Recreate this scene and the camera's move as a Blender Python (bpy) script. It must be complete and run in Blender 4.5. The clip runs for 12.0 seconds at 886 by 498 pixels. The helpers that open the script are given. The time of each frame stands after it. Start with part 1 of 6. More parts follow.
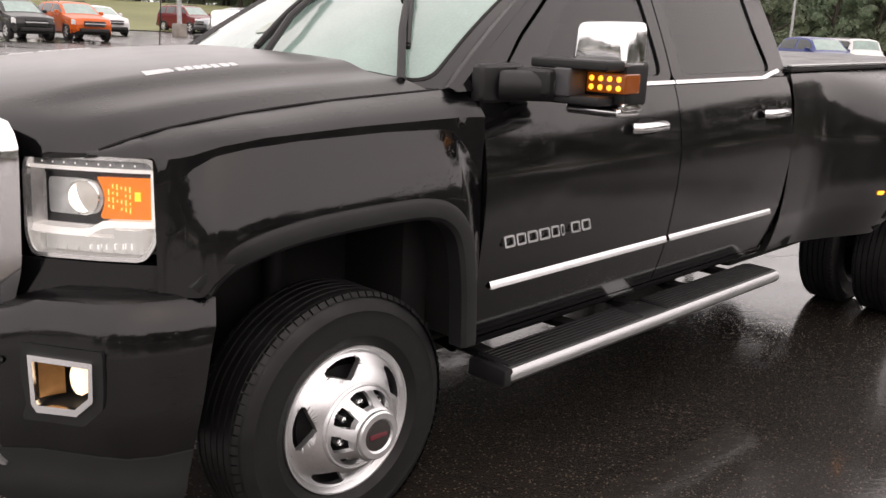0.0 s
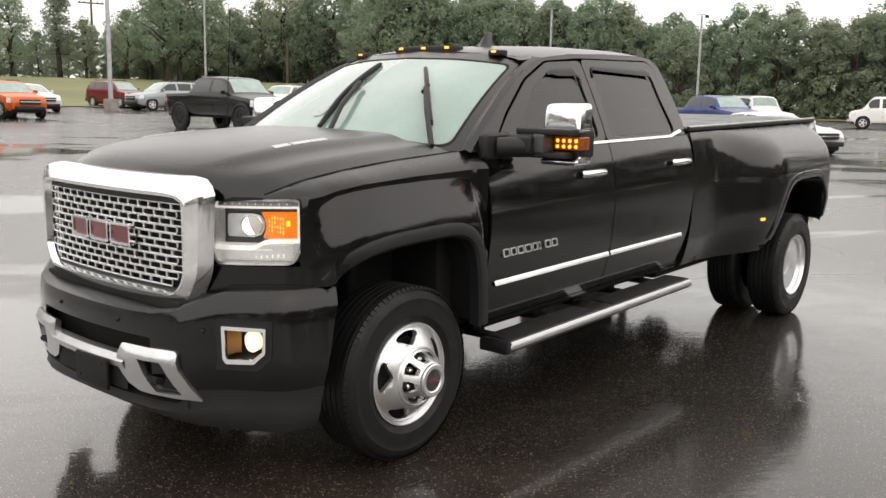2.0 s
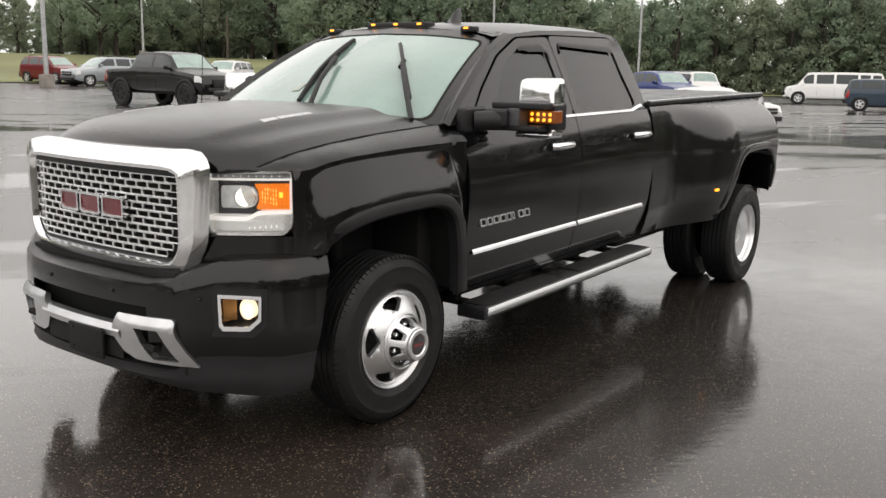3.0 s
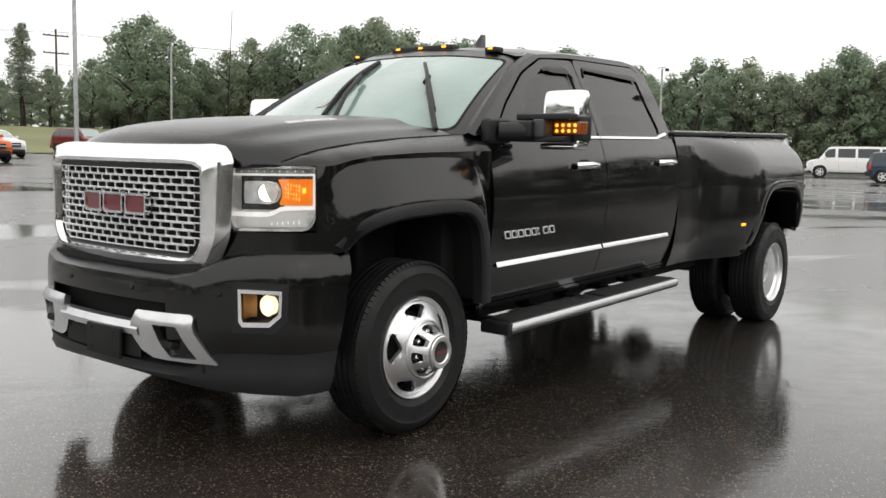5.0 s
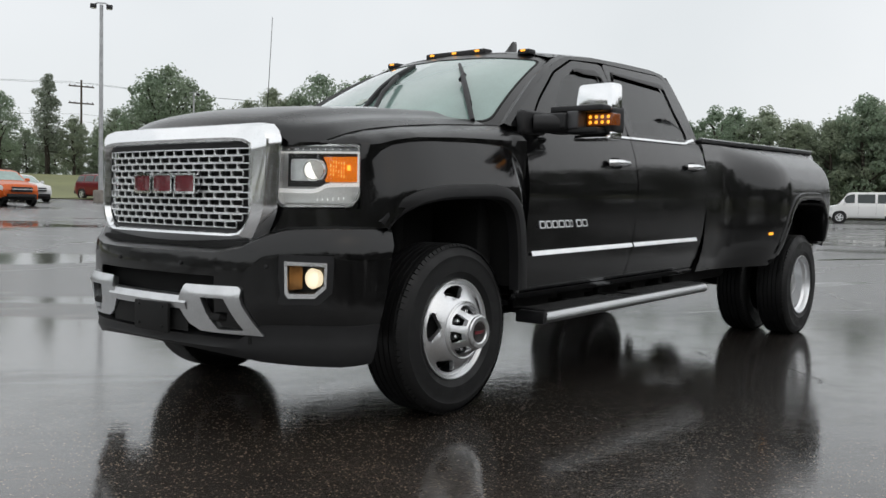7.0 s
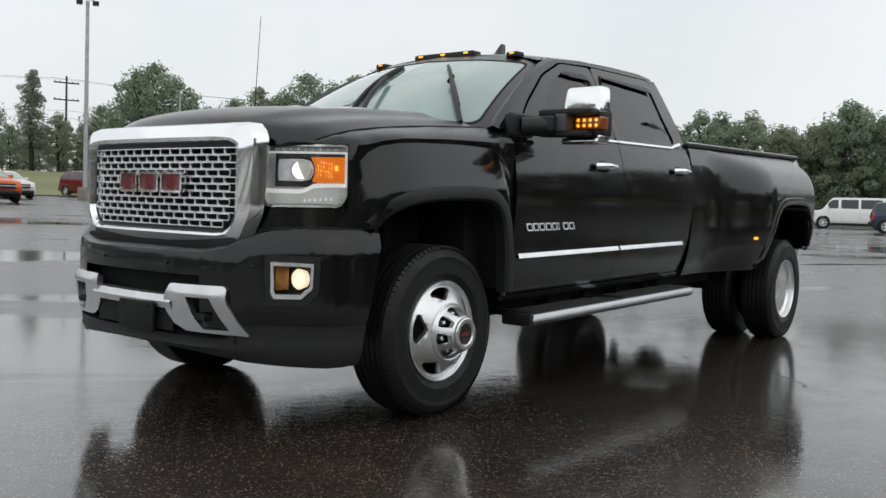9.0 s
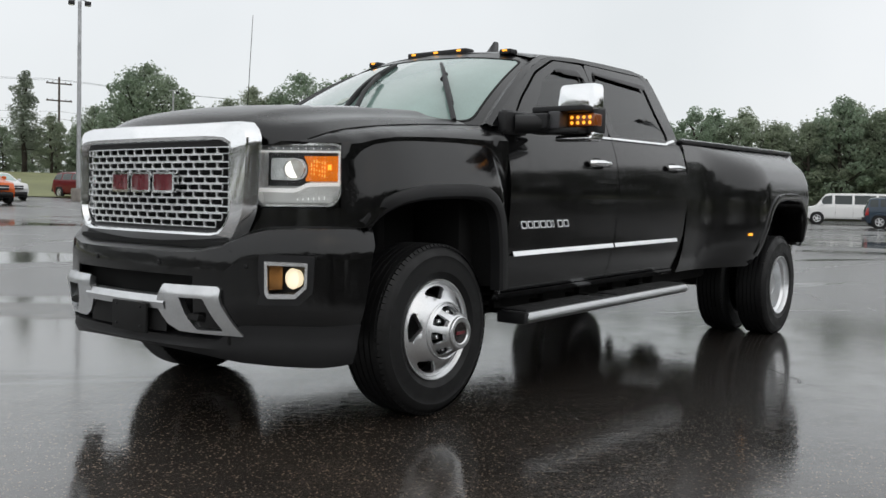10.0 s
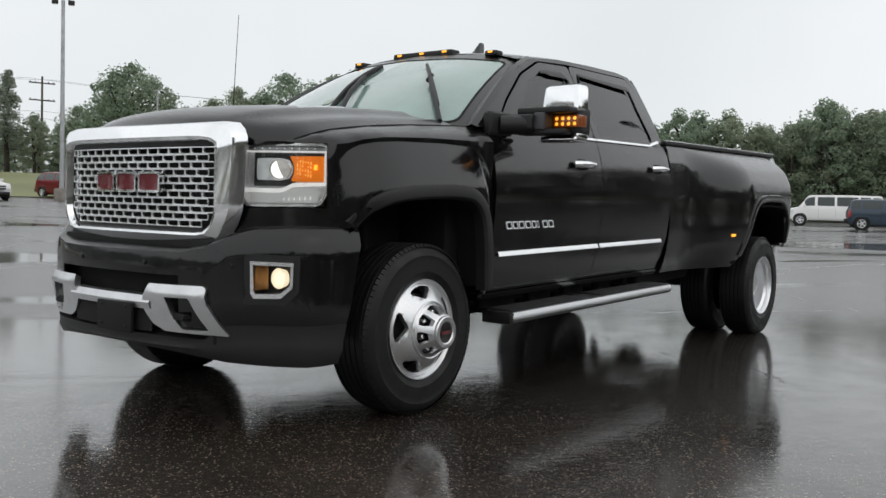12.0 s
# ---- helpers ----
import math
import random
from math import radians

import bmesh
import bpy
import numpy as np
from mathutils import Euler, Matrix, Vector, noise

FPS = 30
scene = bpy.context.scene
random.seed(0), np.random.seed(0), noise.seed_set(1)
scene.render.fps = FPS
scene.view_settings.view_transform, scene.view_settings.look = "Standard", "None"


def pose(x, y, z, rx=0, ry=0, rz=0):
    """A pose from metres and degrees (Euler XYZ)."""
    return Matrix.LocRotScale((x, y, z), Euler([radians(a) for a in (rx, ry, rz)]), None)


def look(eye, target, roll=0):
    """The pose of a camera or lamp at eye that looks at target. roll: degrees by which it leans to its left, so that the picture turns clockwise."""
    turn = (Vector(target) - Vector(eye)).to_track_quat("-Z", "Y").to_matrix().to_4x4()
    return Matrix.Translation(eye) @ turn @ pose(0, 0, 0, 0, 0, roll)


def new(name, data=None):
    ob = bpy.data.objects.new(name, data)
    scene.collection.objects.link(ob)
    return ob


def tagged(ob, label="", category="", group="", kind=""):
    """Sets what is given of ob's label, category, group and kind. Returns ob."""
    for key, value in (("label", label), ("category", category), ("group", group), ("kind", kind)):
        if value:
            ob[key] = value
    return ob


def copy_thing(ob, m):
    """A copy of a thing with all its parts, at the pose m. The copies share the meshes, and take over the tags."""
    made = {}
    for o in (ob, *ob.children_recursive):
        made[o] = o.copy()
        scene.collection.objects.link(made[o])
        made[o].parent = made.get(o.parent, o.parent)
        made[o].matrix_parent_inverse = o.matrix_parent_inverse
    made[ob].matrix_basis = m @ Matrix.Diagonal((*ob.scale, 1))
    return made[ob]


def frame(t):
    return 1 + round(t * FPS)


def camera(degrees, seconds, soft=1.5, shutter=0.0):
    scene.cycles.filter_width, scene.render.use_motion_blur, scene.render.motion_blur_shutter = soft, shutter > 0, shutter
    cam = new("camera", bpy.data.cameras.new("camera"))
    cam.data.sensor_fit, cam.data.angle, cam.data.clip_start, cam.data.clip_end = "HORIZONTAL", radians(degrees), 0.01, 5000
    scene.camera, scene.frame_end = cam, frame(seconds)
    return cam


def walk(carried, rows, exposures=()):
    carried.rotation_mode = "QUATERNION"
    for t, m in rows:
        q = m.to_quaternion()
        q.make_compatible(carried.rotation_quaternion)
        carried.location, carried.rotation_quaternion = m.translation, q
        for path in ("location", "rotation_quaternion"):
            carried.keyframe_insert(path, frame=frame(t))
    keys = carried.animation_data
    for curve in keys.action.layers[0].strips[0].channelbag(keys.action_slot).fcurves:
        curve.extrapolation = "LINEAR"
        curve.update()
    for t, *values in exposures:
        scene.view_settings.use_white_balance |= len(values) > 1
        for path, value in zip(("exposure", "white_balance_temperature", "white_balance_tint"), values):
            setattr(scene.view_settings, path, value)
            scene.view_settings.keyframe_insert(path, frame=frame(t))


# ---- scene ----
cam = camera(52.3, 12.0)
EXPOSURES = [(0, 0.82, 7300, 24), (1.5, 0.82, 7200, 18), (2.0, 0.75, 7150, 16), (2.5, 0.6, 7100, 16), (4.5, 0.68, 7100, 15), (5.0, 0.55, 6900, 14), (5.5, 0.05, 6600, 13), (6.0, -0.2, 6500, 13), (6.5, -0.15, 6500, 12), (7.0, 0.08, 6550, 12), (9.0, 0.1, 6550, 12), (12.0, 0.1, 6550, 12)]
PATH = [
    (0, (-1.64, -2.967, 1.576), (-0.262, -1.594, 1.11), 2.7),
    (0.5, (-2.073, -3.172, 1.578), (-0.704, -1.768, 1.188), 2.1),
    (1, (-2.443, -3.364, 1.621), (-1.018, -2.012, 1.247), 0.7),
    (1.5, (-2.719, -3.568, 1.63), (-1.306, -2.214, 1.217), -0.1),
    (2, (-2.938, -3.638, 1.636), (-1.434, -2.36, 1.312), 1.1),
    (2.5, (-3.142, -3.607, 1.627), (-1.577, -2.419, 1.255), 1.0),
    (4.3, (-3.213, -3.607, 1.64), (-1.619, -2.453, 1.279), 1.5),
    (4.5, (-3.205, -3.613, 1.63), (-1.633, -2.433, 1.261), 1.6),
    (5, (-3.177, -3.592, 1.295), (-1.612, -2.363, 1.088), 1.3),
    (5.5, (-3.283, -3.608, 1.016), (-1.676, -2.42, 0.935), 1.8),
    (6, (-3.325, -3.623, 1.0), (-1.71, -2.448, 0.894), 0.7),
    (6.5, (-3.33, -3.606, 0.992), (-1.77, -2.358, 0.896), 0.9),
    (7, (-3.329, -3.594, 0.986), (-1.783, -2.329, 0.889), 1.3),
    (9, (-3.329, -3.587, 0.989), (-1.763, -2.346, 0.895), 1.9),
    (9.5, (-3.324, -3.588, 0.989), (-1.757, -2.348, 0.893), 1.8),
    (10, (-3.318, -3.582, 0.988), (-1.745, -2.35, 0.891), 1.5),
    (10.5, (-3.313, -3.586, 0.987), (-1.734, -2.362, 0.894), 1.4),
    (11, (-3.312, -3.587, 0.987), (-1.732, -2.364, 0.897), 1.4),
    (11.5, (-3.322, -3.585, 0.989), (-1.735, -2.371, 0.901), 1.5),
    (12, (-3.333, -3.593, 0.985), (-1.741, -2.387, 0.891), 1.6),
]
walk(cam, [(t, look(eye, target, roll)) for t, eye, target, roll in PATH], EXPOSURES)

# ---- daylight: flat overcast sky ----
world = bpy.data.worlds.new("overcast_world")
scene.world = world
world.use_nodes = True
wn, wl = world.node_tree.nodes, world.node_tree.links
sky = wn.new("ShaderNodeTexSky")
sky.sky_type = "NISHITA"
sky.sun_disc = False
sky.sun_elevation, sky.sun_rotation = radians(48), radians(200)
sky.dust_density, sky.air_density = 4.0, 1.0
grey = wn.new("ShaderNodeMix")
grey.data_type = "RGBA"
grey.inputs["Factor"].default_value = 0.93
# cloud deck: slightly uneven pale grey
coord = wn.new("ShaderNodeTexCoord")
cl = wn.new("ShaderNodeTexNoise")
cl.inputs["Scale"].default_value, cl.inputs["Detail"].default_value = 1.6, 4.0
ramp = wn.new("ShaderNodeValToRGB")
ramp.color_ramp.elements[0].color, ramp.color_ramp.elements[1].color = (5.7, 6.1, 6.2, 1), (7.0, 7.3, 7.4, 1)
ramp.color_ramp.elements[0].position, ramp.color_ramp.elements[1].position = 0.3, 0.7
wl.new(coord.outputs["Generated"], cl.inputs["Vector"])
wl.new(cl.outputs["Fac"], ramp.inputs["Fac"])
wl.new(sky.outputs["Color"], grey.inputs["A"])
wl.new(ramp.outputs["Color"], grey.inputs["B"])
wl.new(grey.outputs["Result"], wn["Background"].inputs["Color"])
wn["Background"].inputs["Strength"].default_value = 0.125
sun_data = bpy.data.lights.new("sun", "SUN")
sun_data.energy, sun_data.angle, sun_data.color = 0.5, radians(176), (1.0, 0.97, 0.93)
sun = new("sun", sun_data)
sun.matrix_world = look((-20, -30, 50), (0, 0, 0))


# ---- materials ----
def mat(name, color, rough=0.5, metal=0.0, coat=0.0, trans=0.0, emit=None, power=0.0, ior=1.45):
    m = bpy.data.materials.new(name)
    m.use_nodes = True
    b = m.node_tree.nodes["Principled BSDF"]
    b.inputs["Base Color"].default_value = (*color, 1)
    b.inputs["Roughness"].default_value = rough
    b.inputs["Metallic"].default_value = metal
    b.inputs["Coat Weight"].default_value = coat
    b.inputs["Coat Roughness"].default_value = 0.03
    b.inputs["Transmission Weight"].default_value = trans
    b.inputs["IOR"].default_value = ior
    if emit:
        b.inputs["Emission Color"].default_value = (*emit, 1)
        b.inputs["Emission Strength"].default_value = power
    return m


def varied(m, scale=8.0, amount=0.25, bump=0.0, fine=120.0, rough=0.0, dist=0.002):
    """Two-scale variation of a material's colour and roughness, with fine relief."""
    nt = m.node_tree
    b = nt.nodes["Principled BSDF"]
    col = b.inputs["Base Color"].default_value[:]
    tc = nt.nodes.new("ShaderNodeTexCoord")
    n1 = nt.nodes.new("ShaderNodeTexNoise")
    n1.inputs["Scale"].default_value, n1.inputs["Detail"].default_value = scale, 6.0
    n2 = nt.nodes.new("ShaderNodeTexNoise")
    n2.inputs["Scale"].default_value, n2.inputs["Detail"].default_value = fine, 3.0
    nt.links.new(tc.outputs["Object"], n1.inputs["Vector"])
    nt.links.new(tc.outputs["Object"], n2.inputs["Vector"])
    mixv = nt.nodes.new("ShaderNodeMath")
    mixv.operation = "MULTIPLY_ADD"
    mixv.inputs[1].default_value = 0.4
    nt.links.new(n2.outputs["Fac"], mixv.inputs[0])
    nt.links.new(n1.outputs["Fac"], mixv.inputs[2])
    rp = nt.nodes.new("ShaderNodeValToRGB")
    rp.color_ramp.elements[0].position, rp.color_ramp.elements[1].position = 0.45, 0.95
    rp.color_ramp.elements[0].color = (*[c * (1 - amount) for c in col[:3]], 1)
    rp.color_ramp.elements[1].color = (*[min(1, c * (1 + amount)) for c in col[:3]], 1)
    nt.links.new(mixv.outputs[0], rp.inputs["Fac"])
    nt.links.new(rp.outputs["Color"], b.inputs["Base Color"])
    if rough:
        mr = nt.nodes.new("ShaderNodeMapRange")
        mr.inputs["From Min"].default_value, mr.inputs["From Max"].default_value = 0.3, 0.7
        r0 = b.inputs["Roughness"].default_value
        mr.inputs["To Min"].default_value, mr.inputs["To Max"].default_value = max(0, r0 - rough), r0 + rough
        nt.links.new(n1.outputs["Fac"], mr.inputs["Value"])
        nt.links.new(mr.outputs["Result"], b.inputs["Roughness"])
    if bump:
        bp_ = nt.nodes.new("ShaderNodeBump")
        bp_.inputs["Strength"].default_value, bp_.inputs["Distance"].default_value = bump, dist
        nt.links.new(n2.outputs["Fac"], bp_.inputs["Height"])
        nt.links.new(bp_.outputs["Normal"], b.inputs["Normal"])
    return m


def wet_paint(name, color, rough=0.3, metal=0.0, drops=0.35):
    """Clear-coated car paint with rain beads on it."""
    m = mat(name, color, rough, metal, coat=1.0)
    nt = m.node_tree
    b = nt.nodes["Principled BSDF"]
    b.inputs["Specular IOR Level"].default_value = 0.03
    b.inputs["Coat IOR"].default_value = 1.5
    tc = nt.nodes.new("ShaderNodeTexCoord")
    vo = nt.nodes.new("ShaderNodeTexVoronoi")
    vo.inputs["Scale"].default_value = 95.0
    nt.links.new(tc.outputs["Object"], vo.inputs["Vector"])
    mr = nt.nodes.new("ShaderNodeMapRange")
    mr.interpolation_type = "SMOOTHSTEP"
    mr.inputs["From Min"].default_value, mr.inputs["From Max"].default_value = 0.38, 0.12
    nt.links.new(vo.outputs["Distance"], mr.inputs["Value"])
    no = nt.nodes.new("ShaderNodeTexNoise")
    no.inputs["Scale"].default_value = 9.0
    nt.links.new(tc.outputs["Object"], no.inputs["Vector"])
    gt = nt.nodes.new("ShaderNodeMapRange")
    gt.inputs["From Min"].default_value, gt.inputs["From Max"].default_value = 0.48, 0.62
    nt.links.new(no.outputs["Fac"], gt.inputs["Value"])
    mu = nt.nodes.new("ShaderNodeMath")
    mu.operation = "MULTIPLY"
    nt.links.new(mr.outputs["Result"], mu.inputs[0])
    nt.links.new(gt.outputs["Result"], mu.inputs[1])
    bu = nt.nodes.new("ShaderNodeBump")
    bu.inputs["Strength"].default_value, bu.inputs["Distance"].default_value = drops, 0.0012
    nt.links.new(mu.outputs[0], bu.inputs["Height"])
    nt.links.new(bu.outputs["Normal"], b.inputs["Coat Normal"])
    cr = nt.nodes.new("ShaderNodeMapRange")
    cr.inputs["To Min"].default_value, cr.inputs["To Max"].default_value = 0.05, 0.13
    nt.links.new(no.outputs["Fac"], cr.inputs["Value"])
    # fine beads lie on what faces up
    ge, sp = nt.nodes.new("ShaderNodeNewGeometry"), nt.nodes.new("ShaderNodeSeparateXYZ")
    nt.links.new(ge.outputs["Normal"], sp.inputs["Vector"])
    upw = nt.nodes.new("ShaderNodeMapRange")
    upw.inputs["From Min"].default_value, upw.inputs["From Max"].default_value = 0.55, 0.95
    upw.inputs["To Min"].default_value, upw.inputs["To Max"].default_value = 0.0, 0.22
    nt.links.new(sp.outputs["Z"], upw.inputs["Value"])
    sm = nt.nodes.new("ShaderNodeMath")
    nt.links.new(cr.outputs["Result"], sm.inputs[0])
    nt.links.new(upw.outputs["Result"], sm.inputs[1])
    nt.links.new(sm.outputs[0], b.inputs["Coat Roughness"])
    return m


M_PAINT = wet_paint("black_paint", (0.0036, 0.0035, 0.0038))
M_CHROME = varied(mat("chrome", (0.90, 0.91, 0.92), 0.10, 1.0), 6, 0.05, rough=0.04)
M_ALLOY = varied(mat("polished_alloy", (0.84, 0.85, 0.86), 0.36, 1.0), 10, 0.1, rough=0.06)
M_SATIN = varied(mat("satin_silver", (0.64, 0.65, 0.66), 0.34, 1.0), 9, 0.12, bump=0.1)
M_BRIGHT = varied(mat("bright_trim", (0.86, 0.87, 0.88), 0.28, 1.0), 9, 0.06)
M_PLASTIC = varied(mat("black_plastic", (0.011, 0.011, 0.012), 0.5), 12, 0.3, bump=0.25, fine=400)
M_GREYPLAS = varied(mat("grey_plastic", (0.011, 0.011, 0.012), 0.5), 10, 0.25, bump=0.2, fine=300)
M_COLLAR = varied(mat("grey_collar", (0.07, 0.07, 0.075), 0.4), 10, 0.2, bump=0.2, fine=300)
M_DARK = varied(mat("underbody_black", (0.006, 0.006, 0.006), 0.8), 8, 0.4)
M_RUBBER = varied(mat("wet_rubber", (0.007, 0.007, 0.0074), 0.55), 14, 0.3, bump=0.3, fine=260, rough=0.12)
M_TINT = mat("tinted_glass", (0.05, 0.055, 0.055), 0.02, trans=1.0, ior=1.5)
M_VISOR = mat("smoked_acrylic", (0.008, 0.008, 0.008), 0.22, ior=1.3)
M_WIND = varied(mat("pale_green_windshield", (0.27, 0.40, 0.36), 0.20, coat=1.0, trans=0.15), 2.5, 0.16, rough=0.05)
M_CLEAR = mat("clear_lens", (0.95, 0.97, 0.97), 0.02, trans=1.0, ior=1.4)
M_REFLECTOR = varied(mat("lamp_reflector", (0.93, 0.94, 0.94), 0.30, 0.6, coat=0.8), 30, 0.25)
M_AMBER = mat("amber_lens", (0.85, 0.22, 0.01), 0.18, coat=1.0, emit=(1.0, 0.24, 0.012), power=0.32)
M_SMOKEAMBER = mat("smoked_amber_lens", (0.16, 0.035, 0.004), 0.2, coat=1.0, emit=(1.0, 0.25, 0.01), power=0.06)
M_AMBERLED = mat("amber_led", (0.9, 0.4, 0.05), 0.3, emit=(1.0, 0.40, 0.03), power=1.3)
M_LAMP = mat("lit_lamp", (0.30, 0.31, 0.31), 0.06, coat=1.0, emit=(1.0, 0.96, 0.86), power=0.22)
M_GLOW = mat("lit_bulb", (0.9, 0.9, 0.85), 0.2, emit=(1.0, 0.97, 0.9), power=1.0)
M_FOG = mat("lit_fog_lamp", (0.9, 0.85, 0.7), 0.2, emit=(1.0, 0.86, 0.58), power=0.8)
M_FOGREF = varied(mat("fog_reflector", (0.34, 0.17, 0.06), 0.25, 0.7), 20, 0.2)
M_RED = varied(mat("red_enamel", (0.15, 0.014, 0.022), 0.25, coat=1.0), 20, 0.2)
M_VINYL = varied(mat("tonneau_vinyl", (0.05, 0.05, 0.052), 0.35), 6, 0.3, bump=0.3, fine=200, rough=0.1)
M_SEAT = varied(mat("seat_leather", (0.09, 0.08, 0.07), 0.5), 8, 0.2)


# ---- mesh helpers ----
def part(name, bm, material, parent=None, label="", sharp=35, kind=""):
    """Links a bmesh as one mesh object under a thing or a part."""
    bmesh.ops.remove_doubles(bm, verts=bm.verts, dist=1e-5)
    bmesh.ops.recalc_face_normals(bm, faces=bm.faces)
    me = bpy.data.meshes.new(name)
    bm.to_mesh(me)
    bm.free()
    me.polygons.foreach_set("use_smooth", [True] * len(me.polygons))
    me.set_sharp_from_angle(angle=radians(sharp))
    me.materials.append(material)
    ob = new(name, me)
    if parent:
        ob.parent = parent
    if label:
        ob["label"] = label
    if kind:
        ob["kind"] = kind
    return ob


def grid(rows, close=False):
    """Quads between rows of points of equal length."""
    bm = bmesh.new()
    vs = [[bm.verts.new(p) for p in r] for r in rows]
    for a, b in zip(vs, vs[1:]):
        n = len(a)
        for i in range(n if close else n - 1):
            j = (i + 1) % n
            try:
                bm.faces.new((a[i], a[j], b[j], b[i]))
            except ValueError:
                pass
    return bm


def cap(bm, points):
    vs = [bm.verts.new(p) for p in points]
    bm.faces.new(vs)


def thick(bm, t):
    bmesh.ops.recalc_face_normals(bm, faces=bm.faces)
    bmesh.ops.solidify(bm, geom=bm.faces[:], thickness=t)
    return bm


def box(x0, x1, y0, y1, z0, z1, bevel=0.01, seg=2):
    bm = bmesh.new()
    bmesh.ops.create_cube(bm, size=1)
    for v in bm.verts:
        v.co = Vector(((x0 + x1) / 2 + v.co.x * (x1 - x0), (y0 + y1) / 2 + v.co.y * (y1 - y0), (z0 + z1) / 2 + v.co.z * (z1 - z0)))
    if bevel:
        bmesh.ops.bevel(bm, geom=bm.edges[:], offset=bevel, segments=seg, affect="EDGES", profile=0.6)
    return bm


def tube(points, r, n=10, r1=None):
    """A round bar along a polyline, closed at both ends."""
    rows = []
    pts = [Vector(p) for p in points]
    for i, p in enumerate(pts):
        d = (pts[min(i + 1, len(pts) - 1)] - pts[max(i - 1, 0)]).normalized()
        q = d.to_track_quat("Z", "Y")
        rr = r if r1 is None else r + (r1 - r) * i / (len(pts) - 1)
        rows.append([p + q @ Vector((rr * math.cos(a), rr * math.sin(a), 0)) for a in (2 * math.pi * k / n for k in range(n))])
    bm = grid(rows, True)
    cap(bm, rows[0]), cap(bm, rows[-1])
    return bm


def lathe(profile, n=64, centre=(0, 0, 0), side=-1):
    """Turns (radius, outward) pairs about a car's cross axis; outward points to the given side."""
    rows = [[(centre[0] + r * math.cos(a), centre[1] + side * o, centre[2] + r * math.sin(a)) for a in (2 * math.pi * k / n for k in range(n))] for r, o in profile]
    return grid(rows, True)


def join(*bms):
    out = bmesh.new()
    for b in bms:
        me = bpy.data.meshes.new("tmp")
        b.to_mesh(me)
        b.free()
        out.from_mesh(me)
        bpy.data.meshes.remove(me)
    return out


def flip(bm):
    """The mirror image on the car's other side."""
    for v in bm.verts:
        v.co.y = -v.co.y
    return bm


def lerp(table, x):
    """Piecewise linear look-up in (x, value) pairs."""
    if x <= table[0][0]:
        return table[0][1]
    for (a, u), (b, v) in zip(table, table[1:]):
        if x <= b:
            return u + (v - u) * (x - a) / (b - a)
    return table[-1][1]


def smooth(a, b, x):
    t = max(0.0, min(1.0, (x - a) / (b - a)))
    return t * t * (3 - 2 * t)


def curve(points, n):
    """Catmull-Rom through the points, n samples evenly spaced along it."""
    P = [Vector(p) for p in points]
    P = [2 * P[0] - P[1]] + P + [2 * P[-1] - P[-2]]
    dense = []
    for i in range(1, len(P) - 2):
        for k in range(24):
            t = k / 24
            a, b, c, d = P[i - 1], P[i], P[i + 1], P[i + 2]
            dense.append(0.5 * (2 * b + (c - a) * t + (2 * a - 5 * b + 4 * c - d) * t * t + (3 * b - a - 3 * c + d) * t ** 3))
    dense.append(P[-2])
    s = [0.0]
    for a, b in zip(dense, dense[1:]):
        s.append(s[-1] + (b - a).length)
    out, j = [], 0
    for k in range(n):
        want = s[-1] * k / (n - 1)
        while j < len(s) - 2 and s[j + 1] < want:
            j += 1
        f = (want - s[j]) / max(1e-9, s[j + 1] - s[j])
        out.append(dense[j].lerp(dense[j + 1], min(1, f)))
    return out


def rays(poly, centre, angles):
    """Where rays from the centre leave a closed outline of (u, v) pairs."""
    out = []
    for a in angles:
        dx, dy, best = math.cos(a), math.sin(a), None
        for (x0, y0), (x1, y1) in zip(poly, poly[1:] + poly[:1]):
            ex, ey = x1 - x0, y1 - y0
            det = ex * dy - ey * dx
            if abs(det) < 1e-12:
                continue
            px, py = x0 - centre[0], y0 - centre[1]
            t, s = (ex * py - ey * px) / det, (dx * py - dy * px) / det
            if t > 0 and -1e-9 <= s <= 1 + 1e-9 and (best is None or t > best):
                best = t
        out.append((centre[0] + best * dx, centre[1] + best * dy))
    return out


def ring(outer, inner, place, n=64, loops=2, rim=0.0):
    """A frame between two closed outlines, laid on a surface by place(u, v)."""
    c = (sum(p[0] for p in inner) / len(inner), sum(p[1] for p in inner) / len(inner))
    ang = sorted({round(a % (2 * math.pi), 5) for a in [2 * math.pi * k / n for k in range(n)] + [math.atan2(p[1] - c[1], p[0] - c[0]) for p in outer + inner]})
    A, B = rays(outer, c, ang), rays(inner, c, ang)
    rows = [[place(a[0] + (b[0] - a[0]) * k / loops, a[1] + (b[1] - a[1]) * k / loops) for a, b in zip(A, B)] for k in range(loops + 1)]
    return grid(rows, True)


def patch(outline, place, n=48, loops=4):
    """Fills a closed outline on a surface by place(u, v)."""
    c = (sum(p[0] for p in outline) / len(outline), sum(p[1] for p in outline) / len(outline))
    ang = sorted({round(a % (2 * math.pi), 5) for a in [2 * math.pi * k / n for k in range(n)] + [math.atan2(p[1] - c[1], p[0] - c[0]) for p in outline]})
    A = rays(outline, c, ang)
    rows = [[place(c[0] + (a[0] - c[0]) * k / loops, c[1] + (a[1] - c[1]) * k / loops) for a in A] for k in range(1, loops + 1)]
    bm = grid(rows, True)
    mid = bm.verts.new(place(*c))
    bm.verts.ensure_lookup_table()
    for i in range(len(ang)):
        bm.faces.new((bm.verts[i], bm.verts[(i + 1) % len(ang)], mid))
    return bm


